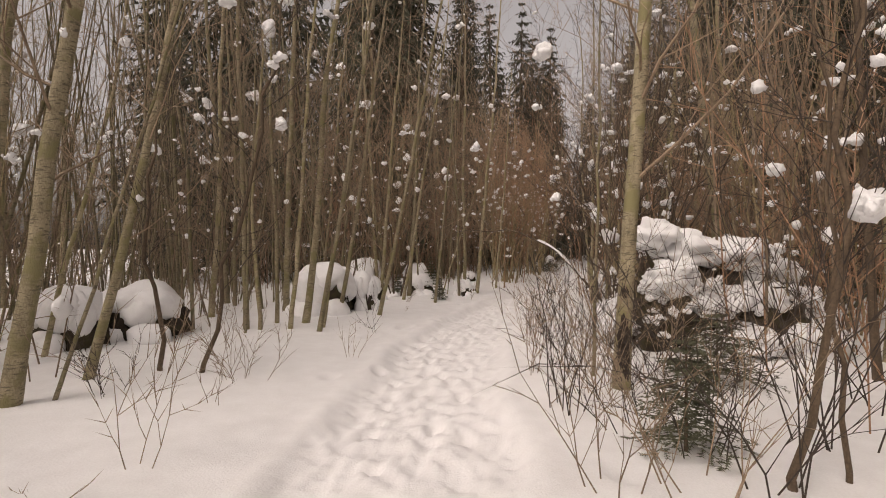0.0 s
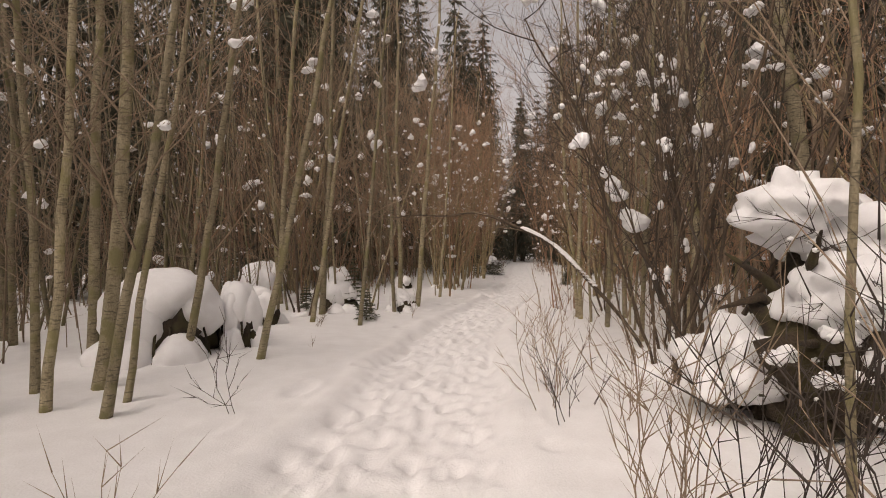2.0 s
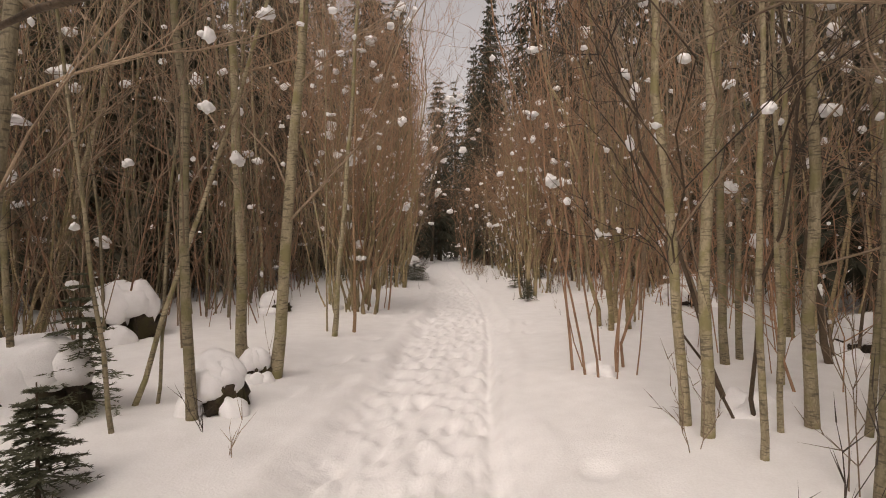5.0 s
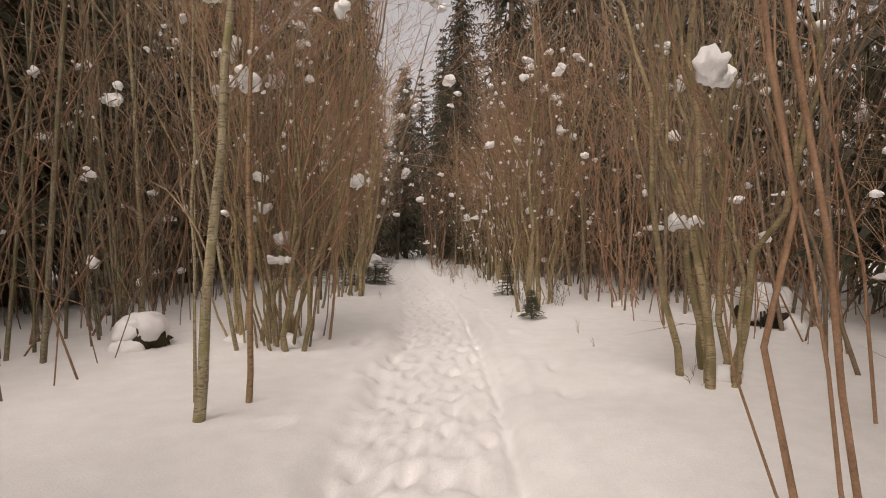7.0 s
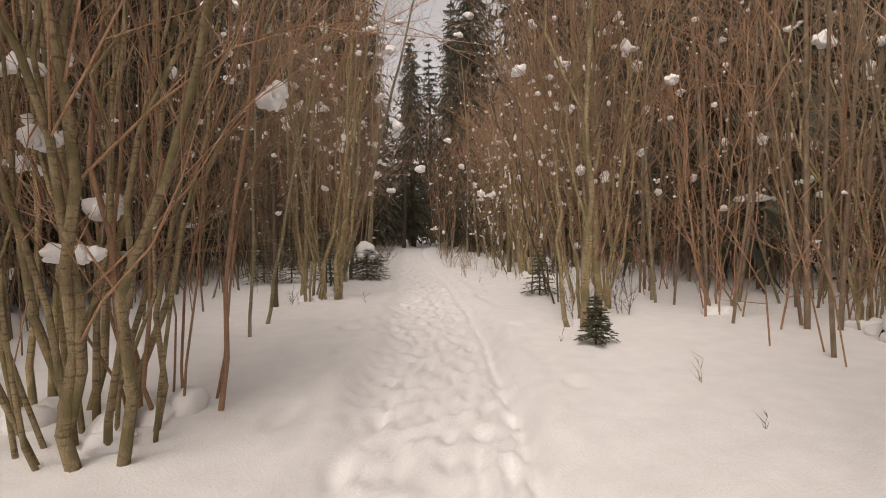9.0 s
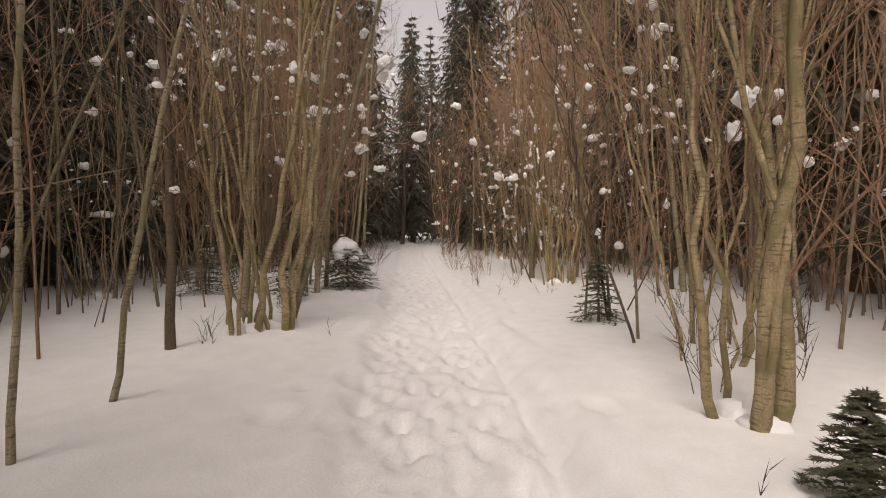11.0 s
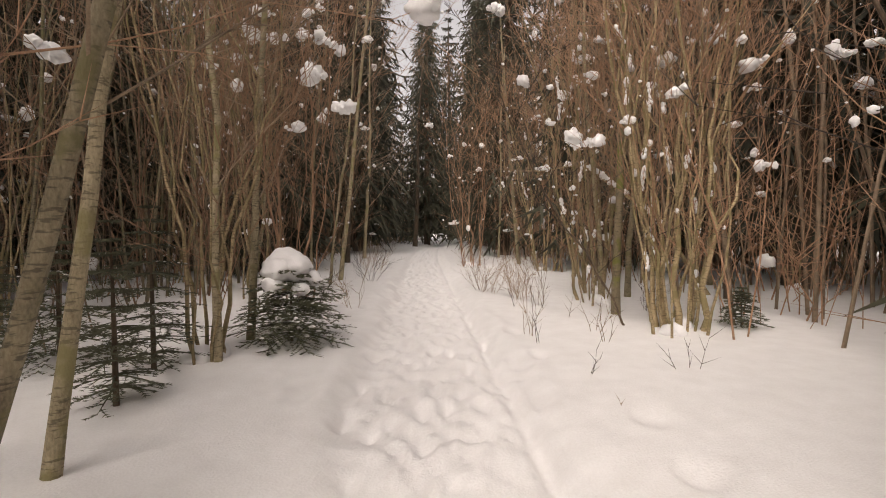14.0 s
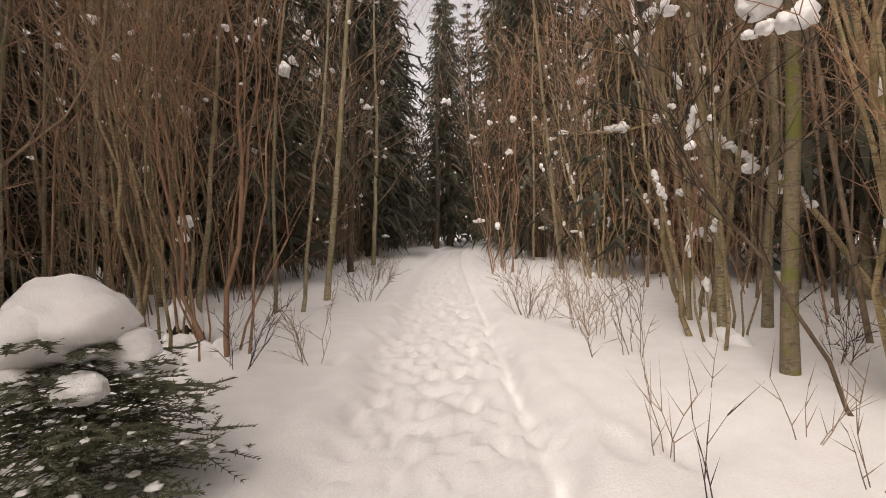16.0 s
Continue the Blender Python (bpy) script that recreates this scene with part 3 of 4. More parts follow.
def pillow_stem():
    """A dark leaning stem with two big snow pillows lodged on it."""
    rng = seeded()
    wood, limbs, white, tips = Buf(), Buf(), Buf(), []
    s = np.linspace(0, 1, 16)
    pts = np.stack([-1.75 * s ** 1.25 + 0.03 * np.sin(s * 19), 0.4 * s, -0.1 + 4.1 * s], 1)
    wood.tube(pts, 0.034 * (1 - 0.75 * s), 8)
    for i in range(4, 16):
        d = np.array([rng.gauss(-0.2, 0.6), rng.gauss(0, 0.6), rng.uniform(0.2, 1.0)])
        spray(rng, limbs, pts[i], d / np.linalg.norm(d), rng.uniform(0.5, 1.1), 0.009, 2, 4, tips)
    for j, dx, dz, w, hh in ((6, 0.02, -0.02, 0.15, 0.13), (6, -0.08, 0.07, 0.10, 0.09), (7, -0.04, 0.03, 0.11, 0.08), (7, -0.12, 0.14, 0.10, 0.12), (8, -0.05, 0.04, 0.06, 0.07)):
        white.lump(pts[j] + np.array([dx, -0.03, dz]), (w, w * 0.8, hh), rng.randint(1, 900), 3, 0.8, 0.3)
    ob = new("bare_shrub", wood.mesh("stem", BARK_DARK))
    part("branches", limbs, TWIG_DARK, ob)
    part("snow", white, SNOW_LOOSE, ob)
    ob.location = (3.62, 9.02, ground_z(3.62, 9.02))
    tagged(ob, "dark leaning shrub stem with two big snow pillows", "shrub", "dark shrubs along the path")


pillow_stem()


# ---- what grows along the path ----
aspen(-3.50, 3.94, 0.169, 0.000, 0.086)
aspen(-3.30, 4.09, 0.346, 0.000, 0.021)
aspen(1.66, 4.63, 0.064, 0.000, 0.090, 'scarred')
aspen(-3.48, 4.76, 0.256, 0.000, 0.054)
aspen(-4.69, 5.10, 0.072, 0.000, 0.076)
aspen(1.55, 5.15, 0.028, -0.004, 0.022)
aspen(-4.56, 5.58, 0.248, 0.000, 0.035)
aspen(-2.92, 7.27, 0.042, -0.006, 0.024)
aspen(-1.93, 7.54, 0.187, -0.021, 0.045)
aspen(-2.81, 7.57, -0.020, 0.001, 0.039)
aspen(-3.02, 7.59, -0.024, 0.002, 0.052)
aspen(-2.40, 7.72, 0.089, -0.011, 0.043)
aspen(-1.95, 7.89, 0.166, -0.019, 0.034)
aspen(-2.77, 8.23, -0.012, 0.000, 0.041)
aspen(-2.34, 8.30, 0.118, -0.014, 0.073)
aspen(-4.16, 8.86, 0.056, -0.007, 0.065)
aspen(-1.96, 9.20, 0.172, -0.020, 0.050)
aspen(-1.24, 9.24, 0.220, -0.025, 0.047)
aspen(3.45, 9.68, 0.055, -0.017, 0.036)
aspen(-3.11, 9.77, 0.029, -0.004, 0.069)
aspen(4.45, 10.11, 0.056, -0.017, 0.062)
aspen(3.81, 10.50, 0.064, -0.019, 0.021)
aspen(-4.51, 10.71, -0.016, 0.001, 0.051)
aspen(4.62, 10.75, 0.037, -0.012, 0.046)
aspen(3.55, 10.80, 0.032, -0.011, 0.038)
aspen(4.00, 10.93, 0.030, -0.010, 0.023)
aspen(3.55, 11.36, 0.005, 0.001, 0.027)
aspen(4.45, 11.39, 0.086, -0.027, 0.027)
aspen(4.30, 11.60, -0.011, 0.006, 0.048)
aspen(4.01, 11.60, -0.002, 0.003, 0.023)
aspen(-0.21, 11.69, 0.107, -0.030, 0.041)
aspen(3.54, 11.73, 0.005, 0.001, 0.045)
aspen(-1.53, 11.80, 0.090, -0.026, 0.057)
aspen(3.60, 11.95, -0.053, 0.021, 0.042)
aspen(-0.99, 11.97, 0.176, -0.048, 0.047)
aspen(5.06, 12.40, 0.038, -0.012, 0.035)
aspen(0.03, 12.87, -0.116, 0.042, 0.019)
aspen(-0.91, 12.93, 0.062, -0.019, 0.066)
aspen(0.43, 13.04, -0.032, 0.013, 0.042)
aspen(5.27, 13.11, -0.033, 0.014, 0.048)
aspen(5.61, 13.24, -0.006, 0.005, 0.039)
aspen(-0.64, 13.27, -0.048, 0.019, 0.028)
aspen(0.08, 13.57, 0.105, -0.033, 0.017)
aspen(-0.13, 13.59, 0.355, -0.119, 0.025)
aspen(7.28, 13.93, -0.052, 0.011, 0.055)
aspen(0.93, 14.14, 0.096, -0.030, 0.065)
aspen(7.72, 14.23, 0.017, -0.003, 0.047)
aspen(0.65, 14.65, -0.004, 0.004, 0.065)
aspen(1.70, 16.12, 0.085, -0.024, 0.043)
aspen(2.03, 16.49, 0.022, 0.009, 0.028, 'reddish')
aspen(1.67, 16.56, 0.001, 0.018, 0.015)
aspen(-2.22, 17.71, 0.285, -0.095, 0.067)
aspen(-4.07, 17.93, -0.197, 0.048, 0.062)
aspen(2.01, 18.18, -0.164, 0.086, 0.028)
aspen(3.21, 20.80, 0.051, 0.015, 0.021)
aspen(0.72, 20.81, -0.035, 0.033, 0.046)
aspen(9.04, 21.15, -0.028, 0.061, 0.027)
aspen(7.90, 21.36, 0.003, 0.049, 0.028)
aspen(0.37, 21.37, -0.112, 0.065, 0.056)
aspen(9.17, 21.38, 0.028, 0.039, 0.031)
aspen(3.36, 21.63, 0.223, -0.037, 0.026)
aspen(7.80, 21.91, -0.054, 0.073, 0.019)
aspen(3.57, 22.86, 0.009, 0.047, 0.048, 'dark')
aspen(7.90, 22.90, 0.028, 0.042, 0.017)
aspen(4.61, 24.16, 0.304, -0.084, 0.045)
aspen(4.12, 24.52, 0.081, -0.015, 0.054)
aspen(4.71, 24.73, 0.154, -0.006, 0.044)
aspen(5.26, 26.50, -0.014, 0.047, 0.042)
aspen(5.48, 27.17, 0.065, 0.020, 0.046)
aspen(9.99, 27.47, 0.048, 0.026, 0.068, 'mossy')
aspen(12.42, 27.85, 0.026, 0.033, 0.064, 'dark')
aspen(14.69, 28.12, 0.049, 0.025, 0.173, 'dark')
aspen(11.13, 28.61, 0.048, 0.032, 0.060)
aspen(10.78, 28.80, -0.024, 0.060, 0.053)
aspen(13.65, 29.31, 0.022, 0.044, 0.080)
aspen(15.21, 30.78, 0.076, 0.018, 0.042)
aspen(6.70, 31.46, 0.139, -0.001, 0.033)
aspen(6.39, 31.46, 0.063, 0.022, 0.032)
aspen(5.41, 32.02, 0.126, 0.003, 0.045)
aspen(7.09, 32.69, 0.120, 0.005, 0.057)
aspen(4.66, 33.96, 0.073, 0.019, 0.047)
aspen(0.72, 35.14, 0.041, 0.036, 0.288, 'grey')
aspen(8.00, 37.56, 0.051, 0.025, 0.093, 'dark')
aspen(17.08, 38.79, 0.026, 0.033, 0.108)
aspen(8.91, 39.72, 0.062, 0.022, 0.077)
aspen(14.44, 52.09, 0.060, 0.023, 0.178, 'dark')
aspen(12.30, 53.23, 0.044, 0.027, 0.148, 'dark')

sallow(1.89, 2.60, 0.103, 0.000, 0.025)
sallow(2.26, 2.75, -0.046, 0.000, 0.017)
sallow(-2.49, 5.01, 0.231, 0.000, 0.026)
sallow(-2.89, 5.11, -0.050, 0.000, 0.026)
sallow(2.66, 7.73, 0.087, -0.019, 0.028)
sallow(3.07, 7.79, 0.240, -0.047, 0.053)
sallow(2.68, 8.09, -0.098, 0.015, 0.030)
sallow(3.43, 8.28, 0.152, -0.031, 0.043)
sallow(2.97, 8.59, -0.277, 0.068, 0.029)
sallow(3.67, 8.85, -0.028, 0.004, 0.024)
sallow(3.68, 9.20, -0.010, -0.000, 0.045)
sallow(3.40, 9.22, -0.322, 0.080, 0.017)
sallow(4.65, 10.82, 0.054, -0.014, 0.018)
sallow(4.35, 10.99, 0.086, -0.024, 0.018)
sallow(4.18, 12.01, -0.312, 0.077, 0.028)
sallow(-2.33, 12.67, -0.020, 0.002, 0.026)
sallow(6.39, 12.72, 0.021, -0.004, 0.048)
sallow(-1.28, 12.78, -0.200, 0.048, 0.028)
sallow(7.69, 21.78, -0.192, 0.125, 0.015)
sallow(8.21, 22.70, 0.074, 0.024, 0.029)
sallow(9.68, 26.71, -0.540, 0.203, 0.014)

hazel(4.02, 13.40, 7, 1.5, 0.02)
hazel(5.93, 15.58, 7, 1.2, 0.05)
hazel(2.44, 18.29, 16, 2.0, 0.035)
hazel(9.45, 18.62, 6, 1.5, 0.03)
hazel(2.76, 18.74, 8, 1.5, 0.025)
hazel(2.02, 18.83, 6, 1.6, 0.03)
hazel(8.94, 19.97, 7, 1.2, 0.025)
hazel(6.81, 20.04, 4, 0.8, 0.06)
hazel(7.66, 20.97, 9, 1.3, 0.03)
hazel(4.14, 23.50, 5, 1.2, 0.05)
hazel(4.52, 23.55, 4, 1.1, 0.05)
hazel(9.85, 26.30, 5, 1.0, 0.04, 4)
hazel(10.05, 26.50, 10, 0.9, 0.042, 6)
hazel(5.22, 26.63, 6, 0.9, 0.03)
hazel(10.33, 28.35, 5, 1.2, 0.03, 3)
hazel(11.00, 29.30, 5, 1.3, 0.04, 4)
hazel(5.96, 29.45, 7, 1.5, 0.028)
hazel(5.58, 29.68, 6, 0.7, 0.03)
hazel(12.73, 33.78, 10, 1.7, 0.03, 8)
hazel(11.67, 36.33, 8, 1.2, 0.02)

young_spruce(1.58, 3.21, 0.69, 0.80, 0.7)
young_spruce(2.68, 4.83, 0.65, 1.33, 0.6)
young_spruce(-0.09, 12.11, 0.50, 0.45, 0.1)
young_spruce(-0.32, 13.39, 0.91, 0.59, 0.3)
young_spruce(-11.18, 13.49, 1.33, 2.32, 0.6)
young_spruce(-1.27, 13.72, 0.44, 0.44, 0.6)
young_spruce(-3.24, 16.74, 1.33, 1.71, 0.5)
young_spruce(-4.27, 18.62, 1.57, 1.62, 0.5)
young_spruce(6.35, 19.22, 0.44, 0.44, 0.2)
young_spruce(7.95, 22.72, 0.80, 0.62, 0.5)
young_spruce(4.78, 25.58, 1.05, 0.63, 0.5)
young_spruce(10.72, 26.23, 0.43, 0.61, 0.4)
young_spruce(4.82, 26.43, 1.21, 0.88, 0.3)
young_spruce(4.11, 26.76, 1.11, 0.94, 0.5)
young_spruce(-0.55, 27.02, 1.84, 1.63, 0.4)
young_spruce(3.54, 27.03, 0.81, 1.09, 0.4)

mound(-4.67, 6.23, 0.75, 0.78)
mound(-4.23, 7.06, 0.71, 1.05)
mound(-2.28, 9.66, 0.95, 1.07)
mound(-1.59, 9.99, 0.79, 0.45)
mound(-1.64, 10.65, 0.40, 0.31)
mound(-1.75, 11.75, 0.57, 0.60)
mound(7.26, 13.03, 0.40, 0.57)
mound(0.56, 13.30, 0.40, 0.42)
mound(-0.61, 13.43, 0.57, 0.67)
mound(0.80, 14.13, 0.28, 0.28)
mound(-2.50, 15.70, 0.92, 1.10)
mound(-0.95, 16.96, 0.75, 0.88)
mound(9.22, 17.41, 0.62, 0.73)
mound(9.27, 18.01, 0.36, 0.66)
mound(0.98, 18.98, 0.40, 0.52)
mound(14.03, 21.34, 0.21, 0.66)
mound(5.68, 29.86, 0.40, 0.31)
mound(-1.95, 38.59, 0.43, 1.19)

root_plate(3.53, 6.69, 1.61, 1.98)

dry_twigs(-1.99, 2.50, 2, 0.25, 0.5)
dry_twigs(0.95, 2.63, 5, 1.1, 0.9)
dry_twigs(1.37, 2.63, 6, 1.2, 0.9)
dry_twigs(1.73, 2.63, 6, 1.6, 0.8)
dry_twigs(-1.85, 2.90, 3, 0.9, 0.5)
dry_twigs(1.71, 3.21, 9, 1.1, 1.0)
dry_twigs(2.56, 3.21, 6, 2.0, 1.2)
dry_twigs(1.43, 3.62, 9, 0.9, 1.0)
dry_twigs(-1.91, 4.07, 3, 0.5, 0.4)
dry_twigs(1.02, 4.13, 9, 1.3, 0.7)
dry_twigs(3.65, 4.13, 6, 2.2, 1.2)
dry_twigs(-2.84, 4.21, 5, 0.6, 0.5)
dry_twigs(1.41, 4.45, 8, 1.1, 0.8)
dry_twigs(-1.92, 4.73, 9, 0.7, 0.9)
dry_twigs(2.32, 5.09, 6, 1.2, 0.8)
dry_twigs(1.78, 5.10, 5, 1.4, 0.5)
dry_twigs(0.94, 5.21, 6, 1.0, 0.6)
dry_twigs(1.49, 5.41, 7, 1.0, 0.8)
dry_twigs(-1.11, 5.94, 4, 0.5, 0.3)
dry_twigs(2.12, 6.75, 3, 0.9, 0.5)
dry_twigs(1.71, 6.97, 4, 0.6, 0.5)
dry_twigs(1.37, 7.00, 3, 0.6, 0.5)
dry_twigs(2.90, 7.09, 4, 0.8, 0.6)
dry_twigs(1.63, 7.30, 3, 0.5, 0.4)
dry_twigs(1.29, 7.31, 3, 1.0, 0.4)
dry_twigs(-1.01, 7.61, 2, 0.6, 0.3)
dry_twigs(1.48, 7.64, 5, 0.7, 0.5)
dry_twigs(3.08, 8.43, 3, 1.2, 0.3)
dry_twigs(2.04, 9.12, 1, 0.2, 0.4)
dry_twigs(-0.77, 9.96, 2, 0.2, 0.2)
dry_twigs(2.41, 10.35, 1, 0.9, 0.1)
dry_twigs(3.59, 10.93, 2, 1.3, 0.2)
dry_twigs(-0.87, 11.43, 5, 0.5, 0.5)
dry_twigs(3.28, 11.60, 2, 0.6, 0.3)
dry_twigs(0.72, 12.41, 2, 0.35, 0.2)
dry_twigs(0.55, 12.82, 3, 0.4, 0.3)
dry_twigs(1.00, 14.17, 3, 0.5, 0.3)
dry_twigs(5.64, 15.52, 2, 0.2, 0.2)
dry_twigs(5.79, 15.71, 1, 0.3, 0.1)
dry_twigs(6.00, 17.27, 1, 0.2, 0.2)
dry_twigs(6.33, 18.00, 2, 0.3, 0.1)
dry_twigs(6.12, 19.45, 1, 0.2, 0.1)
dry_twigs(7.02, 20.45, 4, 0.7, 0.4)
dry_twigs(7.85, 20.52, 5, 0.7, 0.5)
dry_twigs(9.19, 22.63, 5, 0.7, 0.6)
dry_twigs(3.86, 22.99, 3, 0.3, 0.2)
dry_twigs(4.99, 23.17, 1, 0.3, 0.1)
dry_twigs(3.83, 23.39, 4, 0.3, 0.3)
dry_twigs(4.66, 23.89, 3, 0.6, 0.2)
dry_twigs(7.79, 24.65, 1, 0.15, 0.1)
dry_twigs(8.82, 25.15, 3, 0.35, 0.4)
dry_twigs(7.96, 25.34, 2, 0.3, 0.2)
dry_twigs(8.91, 26.27, 3, 0.5, 0.3)
dry_twigs(8.18, 26.37, 2, 0.5, 0.1)
dry_twigs(9.04, 26.65, 4, 0.5, 0.3)
dry_twigs(8.31, 26.76, 4, 0.5, 0.25)
dry_twigs(9.20, 27.40, 1, 0.5, 0.1)
dry_twigs(10.54, 27.54, 6, 0.6, 0.5)
dry_twigs(9.28, 28.26, 5, 0.7, 0.4)
dry_twigs(8.92, 28.27, 2, 0.4, 0.2)
dry_twigs(6.18, 28.89, 5, 0.6, 0.6)
dry_twigs(9.36, 28.95, 8, 0.7, 0.5)
dry_twigs(6.78, 29.02, 4, 0.6, 0.4)
dry_twigs(9.53, 29.40, 6, 0.7, 0.5)
dry_twigs(3.96, 29.55, 6, 0.8, 0.6)
dry_twigs(9.43, 30.20, 7, 0.6, 0.5)
dry_twigs(9.43, 30.51, 8, 0.8, 0.6)
dry_twigs(7.69, 32.36, 7, 0.7, 0.6)
dry_twigs(8.43, 35.05, 8, 0.7, 0.6)
dry_twigs(8.26, 35.59, 9, 0.7, 0.6)
dry_twigs(11.81, 36.82, 7, 0.6, 0.5)
young_spruce(5.87, 27.03, 0.72, 1.28, 1.1)


# ---- the forest behind: stems, hazels and tall spruces, copied from a few ----
def scatter():
    rng = random.Random(42)
    stems = []
    for i in range(9):
        r = rng.uniform(0.025, 0.07)
        ob = stem_tree("tree", rng, r, (rng.gauss(0, 0.07), rng.gauss(0, 0.07)), 5 + r * 85, BARK if i % 3 else BARK_DARK, TWIG if i % 2 else TWIG_RED, 26, 0.13, 0.04, 6, 1)
        stems.append(tagged(ob, "slender bare young tree in the thicket, lumps of snow on it", "tree", "young trees of the thicket"))
    bushes = []
    for i in range(5):
        ob = hazel_at_origin(rng, 9, rng.uniform(1.2, 2.2), 0.022, TWIG_RED if i % 2 else TWIG, rng.uniform(4.5, 6.5), 12, 1, 1.3, 7, 0)
        bushes.append(tagged(ob, "multi-stemmed bare bush in the thicket with caught snow", "shrub", "bushes of the thicket"))
    spots, used = [], set()
    while len(spots) < 300:
        y = rng.uniform(-8, 62)
        u = rng.choice((-1, 1)) * (2.9 + rng.random() ** 1.4 * 15)
        if abs(u) < 4.2 and y < 32 or abs(u) < 4 and rng.random() < 0.3:
            continue
        spots.append((float(trail(y)) + u, y))
    for i, (x, y) in enumerate(spots):
        src = bushes[i // 3 % 5] if i % 3 == 0 else stems[i * 2 // 3 % 9]
        m = pose(x, y, ground_z(x, y), rng.gauss(0, 3), rng.gauss(0, 3), rng.uniform(0, 360)) @ Matrix.Scale(rng.uniform(0.75, 1.2), 4)
        if src.name in used:
            copy_thing(src, m)
        else:
            used.add(src.name)
            src.matrix_basis = m
    talls = []
    for i in range(4):
        ob = spruce_mesh(rng, 19, (5.6, 6.4, 5.0, 6.0)[i], NEEDLES, 7, 8, 0.05, 0, "tall_spruce")
        talls.append(tagged(ob, "tall dark green spruce with drooping boughs in the forest", "spruce", "tall spruces of the forest"))
    places = [(18.5, 51, 1.0), (16.2, 55, 0.9), (20.5, 57, 1.1), (24, 58, 1.1), (12.5, 55, 1.0), (18.5, 62, 1.1), (22, 66, 1.2), (26, 66, 1.1), (14.5, 66, 1.1), (29, 60, 1.1),
              (-2.2, 24.5, 1.15), (-4, 27, 1.1), (-7.5, 25.5, 1.0), (-11.5, 29, 0.85), (0.6, 29.5, 1.0), (5.6, 36, 1.0), (4.2, 42, 1.1), (8.2, 45, 1.1), (10.2, 50.5, 1.1), (1.5, 36, 1.1), (-2.5, 33, 1.1), (-3, 41, 1.1), (0.5, 48, 1.1), (6, 54, 1.1),
              (9.7, 45.2, 1.05), (15.2, 41, 1.0), (17, 45.5, 1.05), (14.5, 34, 0.95), (15, 28.5, 1.0), (18, 33, 1.1), (20, 38.5, 1.1), (22, 44, 1.1), (24.5, 50, 1.1), (13.5, 23, 1.0), (17.5, 22.5, 1.0), (21, 28, 1.1), (25, 35, 1.1),
              # The last seven are unseen, added around the start to hold back sky light.
              (11, 14.5, 0.8), (14, 17, 0.95), (10, 8, 0.8), (14, 9, 1.0), (-8, 18, 0.9), (-12, 21, 0.9), (-15, 14, 0.6), (-3.4, 21.5, 0.95), (1.6, 34.5, 1.0), (-9, -5, 0.9), (8, -8, 0.9), (-3.5, -14, 1.0), (4, -16, 1.0), (-15, 4, 0.8), (13, 1, 0.8), (0, -22, 1.0)]
    for i, (x, y, k) in enumerate(p for p in places if p[2] > 0):
        m = pose(x, y, ground_z(x, y) - 0.1, rng.gauss(0, 1), rng.gauss(0, 1), rng.uniform(0, 360)) @ Matrix.Scale(k * rng.uniform(0.93, 1.07) * (1.2 if 0 < y < 36 and (x < 0 or x > 9) else 1.0), 4)
        if i < 4:
            talls[i].matrix_basis = m
        else:
            copy_thing(talls[i % 4], m)


scatter()


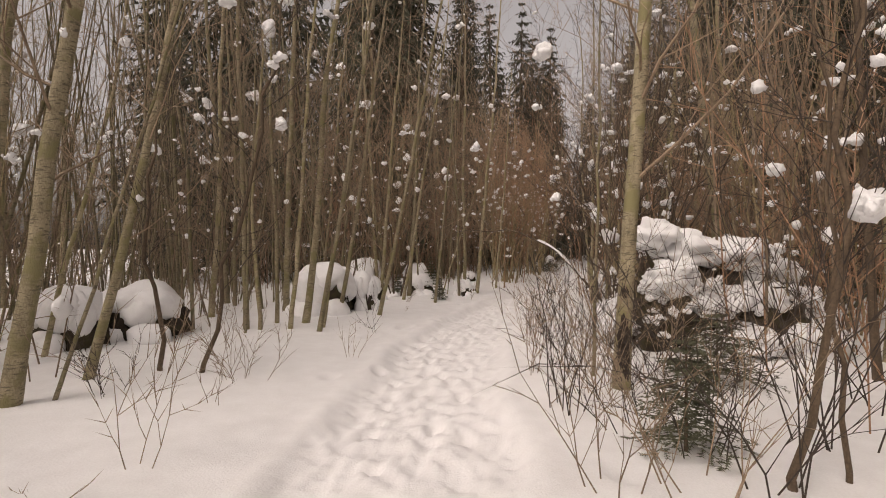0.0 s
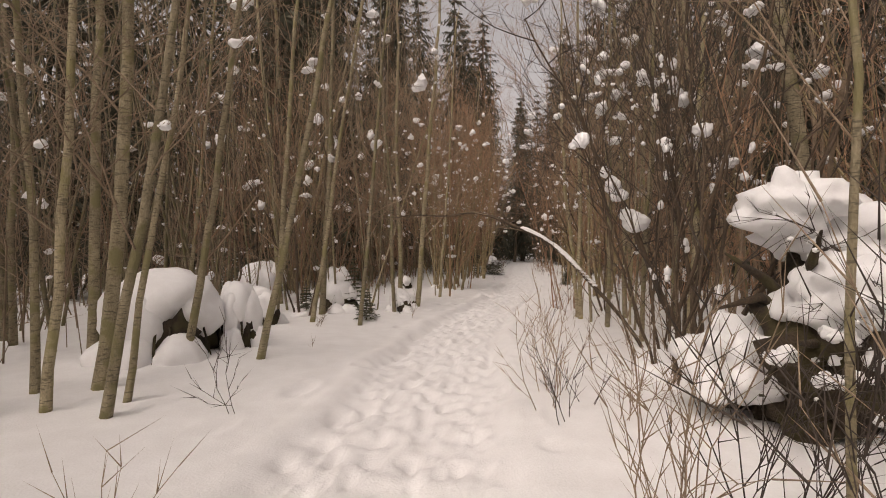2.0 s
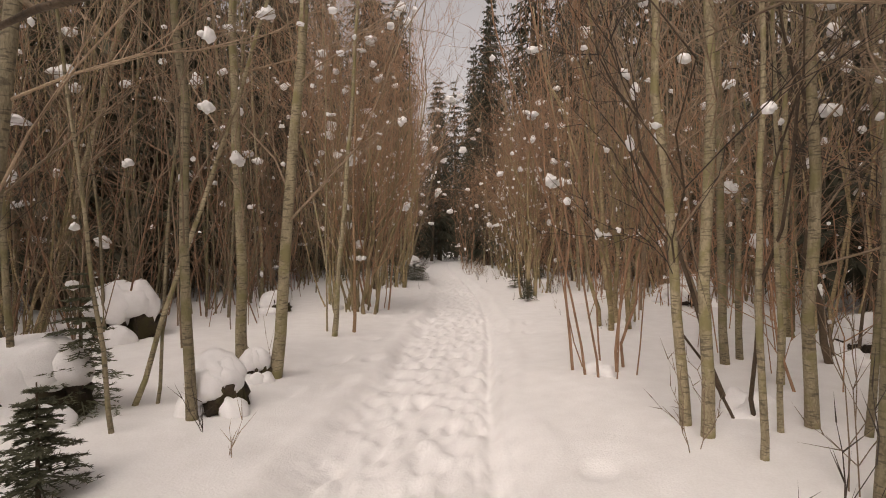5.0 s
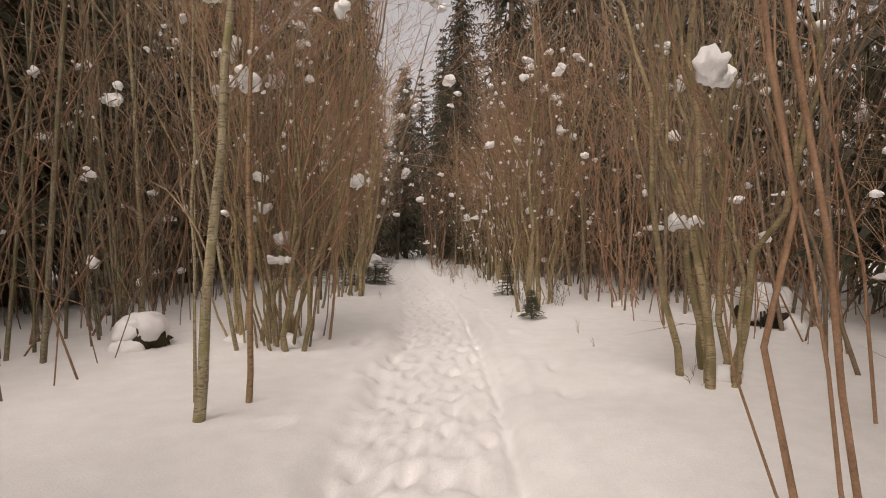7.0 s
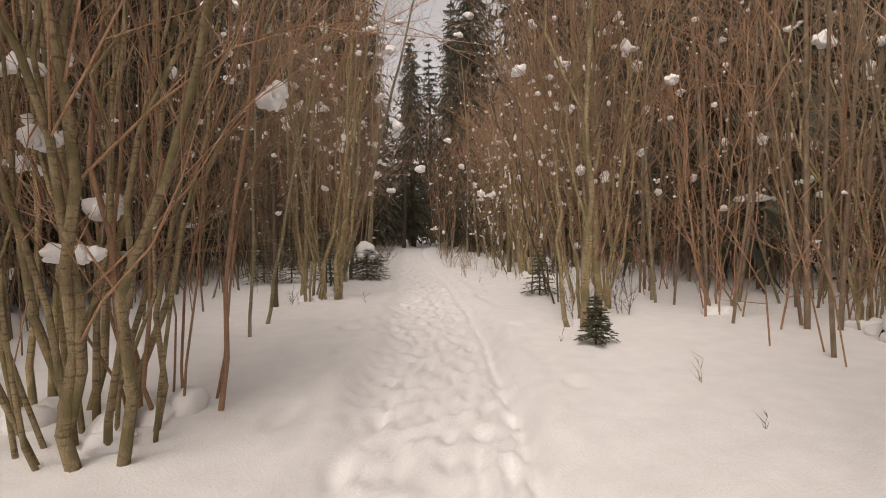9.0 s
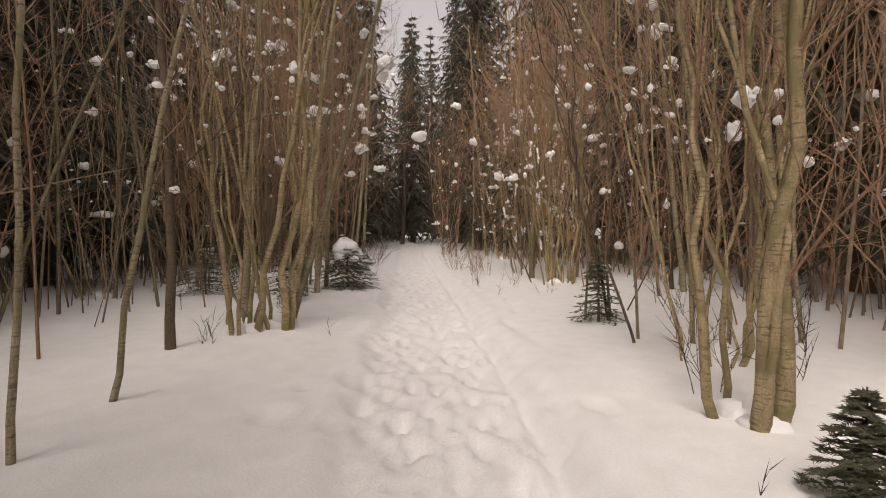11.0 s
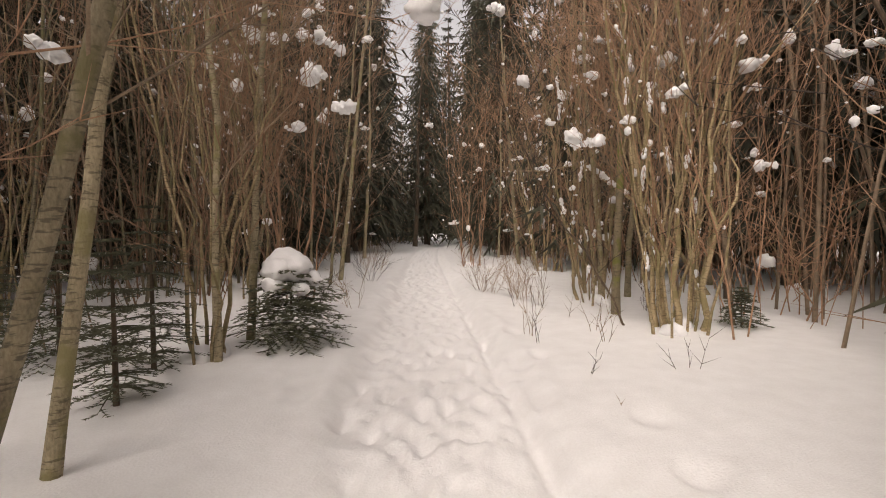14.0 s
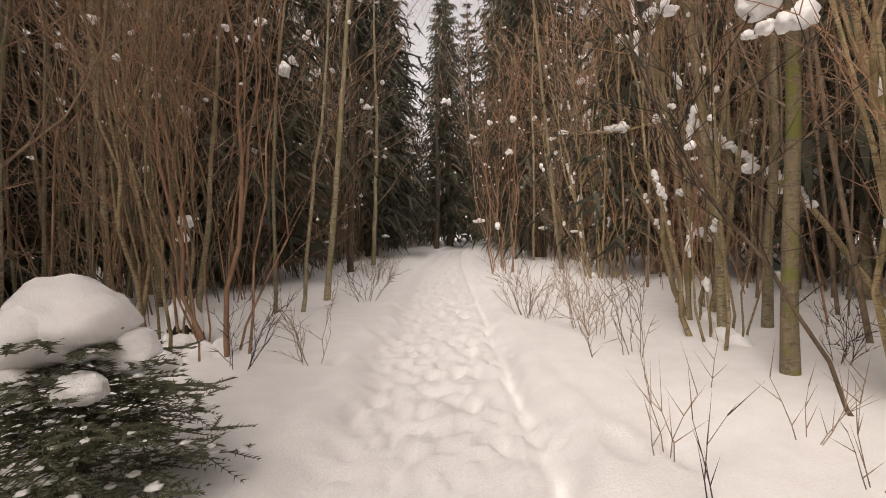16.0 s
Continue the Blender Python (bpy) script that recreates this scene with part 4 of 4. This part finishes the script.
def thicket(name, label, sign, mat, count, seed, near, depth_of, low, high, thick, blades, lumps, start=-14, tilt=0.07):
    """Uncountable fine stems and twigs that fill the forest's undergrowth."""
    rng = random.Random(seed)
    buf, tips = Buf(), []
    for i in range(count):
        # A negative start adds unseen stems behind the walk, which dim its beginning.
        y = rng.uniform(start, 66)
        u = sign * (near + rng.random() ** 1.3 * depth_of)
        if abs(u) < 4.6 and y < 30 and rng.random() < 0.75:
            continue
        x = float(trail(y)) + u
        z = ground_z(x, y)
        h = rng.uniform(low, high)
        pts = bent(rng, (x, y, z - 0.1), (rng.gauss(0, tilt), rng.gauss(0, tilt)), h, 4, 0.06 + 0.5 * (tilt - 0.07), -0.3)
        r = thick * rng.uniform(0.4, 1.2)
        buf.tube(pts, np.linspace(r, r * 0.3, 5), 3)
        for b in range(blades):
            k = rng.uniform(0.15, 0.99) * 4
            j = int(k)
            p = pts[j] + (pts[j + 1] - pts[j]) * (k - j)
            d = np.array([rng.gauss(0, 0.75), rng.gauss(0, 0.75), rng.uniform(0.1, 1.2)])
            e = p + d / math.sqrt(float(d @ d)) * rng.uniform(0.3, 1.2)
            buf.blade(p, e, 0.006)
            g = p + (e - p) * rng.uniform(0.3, 0.6)
            buf.blade(g, g + (e - p) * 0.45 + np.array([rng.gauss(0, 0.16), rng.gauss(0, 0.16), rng.gauss(0.05, 0.12)]), 0.0045)
            tips.append((p * 0.5 + e * 0.5, r))
    tagged(new(name, buf.mesh(name, mat)), label, "thicket", kind="stuff")
    snow = Buf()
    tips = [t for t in tips if t[0][2] < 4.5]
    for i in range(lumps):
        p, r = rng.choice(tips)
        s = 0.018 + 0.085 * rng.random() ** 3
        snow.lump(p, (s * rng.uniform(0.7, 1.6), s * rng.uniform(0.7, 1.6), s * rng.uniform(0.6, 1.3)), rng.randint(1, 900), 1 if s > 0.045 else 0, 0.8, 0.75)
    tagged(new(name + "_snow", snow.mesh(name, SNOW_LOOSE)), "small white snow lumps caught in bare twigs", "snow lumps", kind="stuff")


thicket("thicket_brown", "dense brown tangle of fine bare stems under the trees", -1, TWIG, 2800, 11, 3.4, 15, 1.2, 5.5, 0.012, 10, 1100, tilt=0.17)
thicket("thicket_reddish", "dense reddish tangle of fine bare stems under the trees", 1, TWIG_RED, 2800, 12, 3.2, 15, 1.2, 6.0, 0.012, 11, 1100, tilt=0.2)
thicket("twigs_reddish", "dense reddish haze of long fine twigs over the path's edge", -1, TWIG_RED, 1100, 15, 3.2, 9, 3.0, 8.0, 0.014, 14, 250, 15, 0.22)
thicket("saplings_olive", "many thin tall olive-brown saplings standing close together", -1, BARK, 1700, 13, 3.8, 14, 5.0, 11.0, 0.03, 9, 500, tilt=0.1)
thicket("saplings_brown", "many thin tall brown saplings standing close together", 1, TWIG, 1700, 14, 3.6, 14, 5.0, 11.0, 0.03, 9, 500, tilt=0.1)
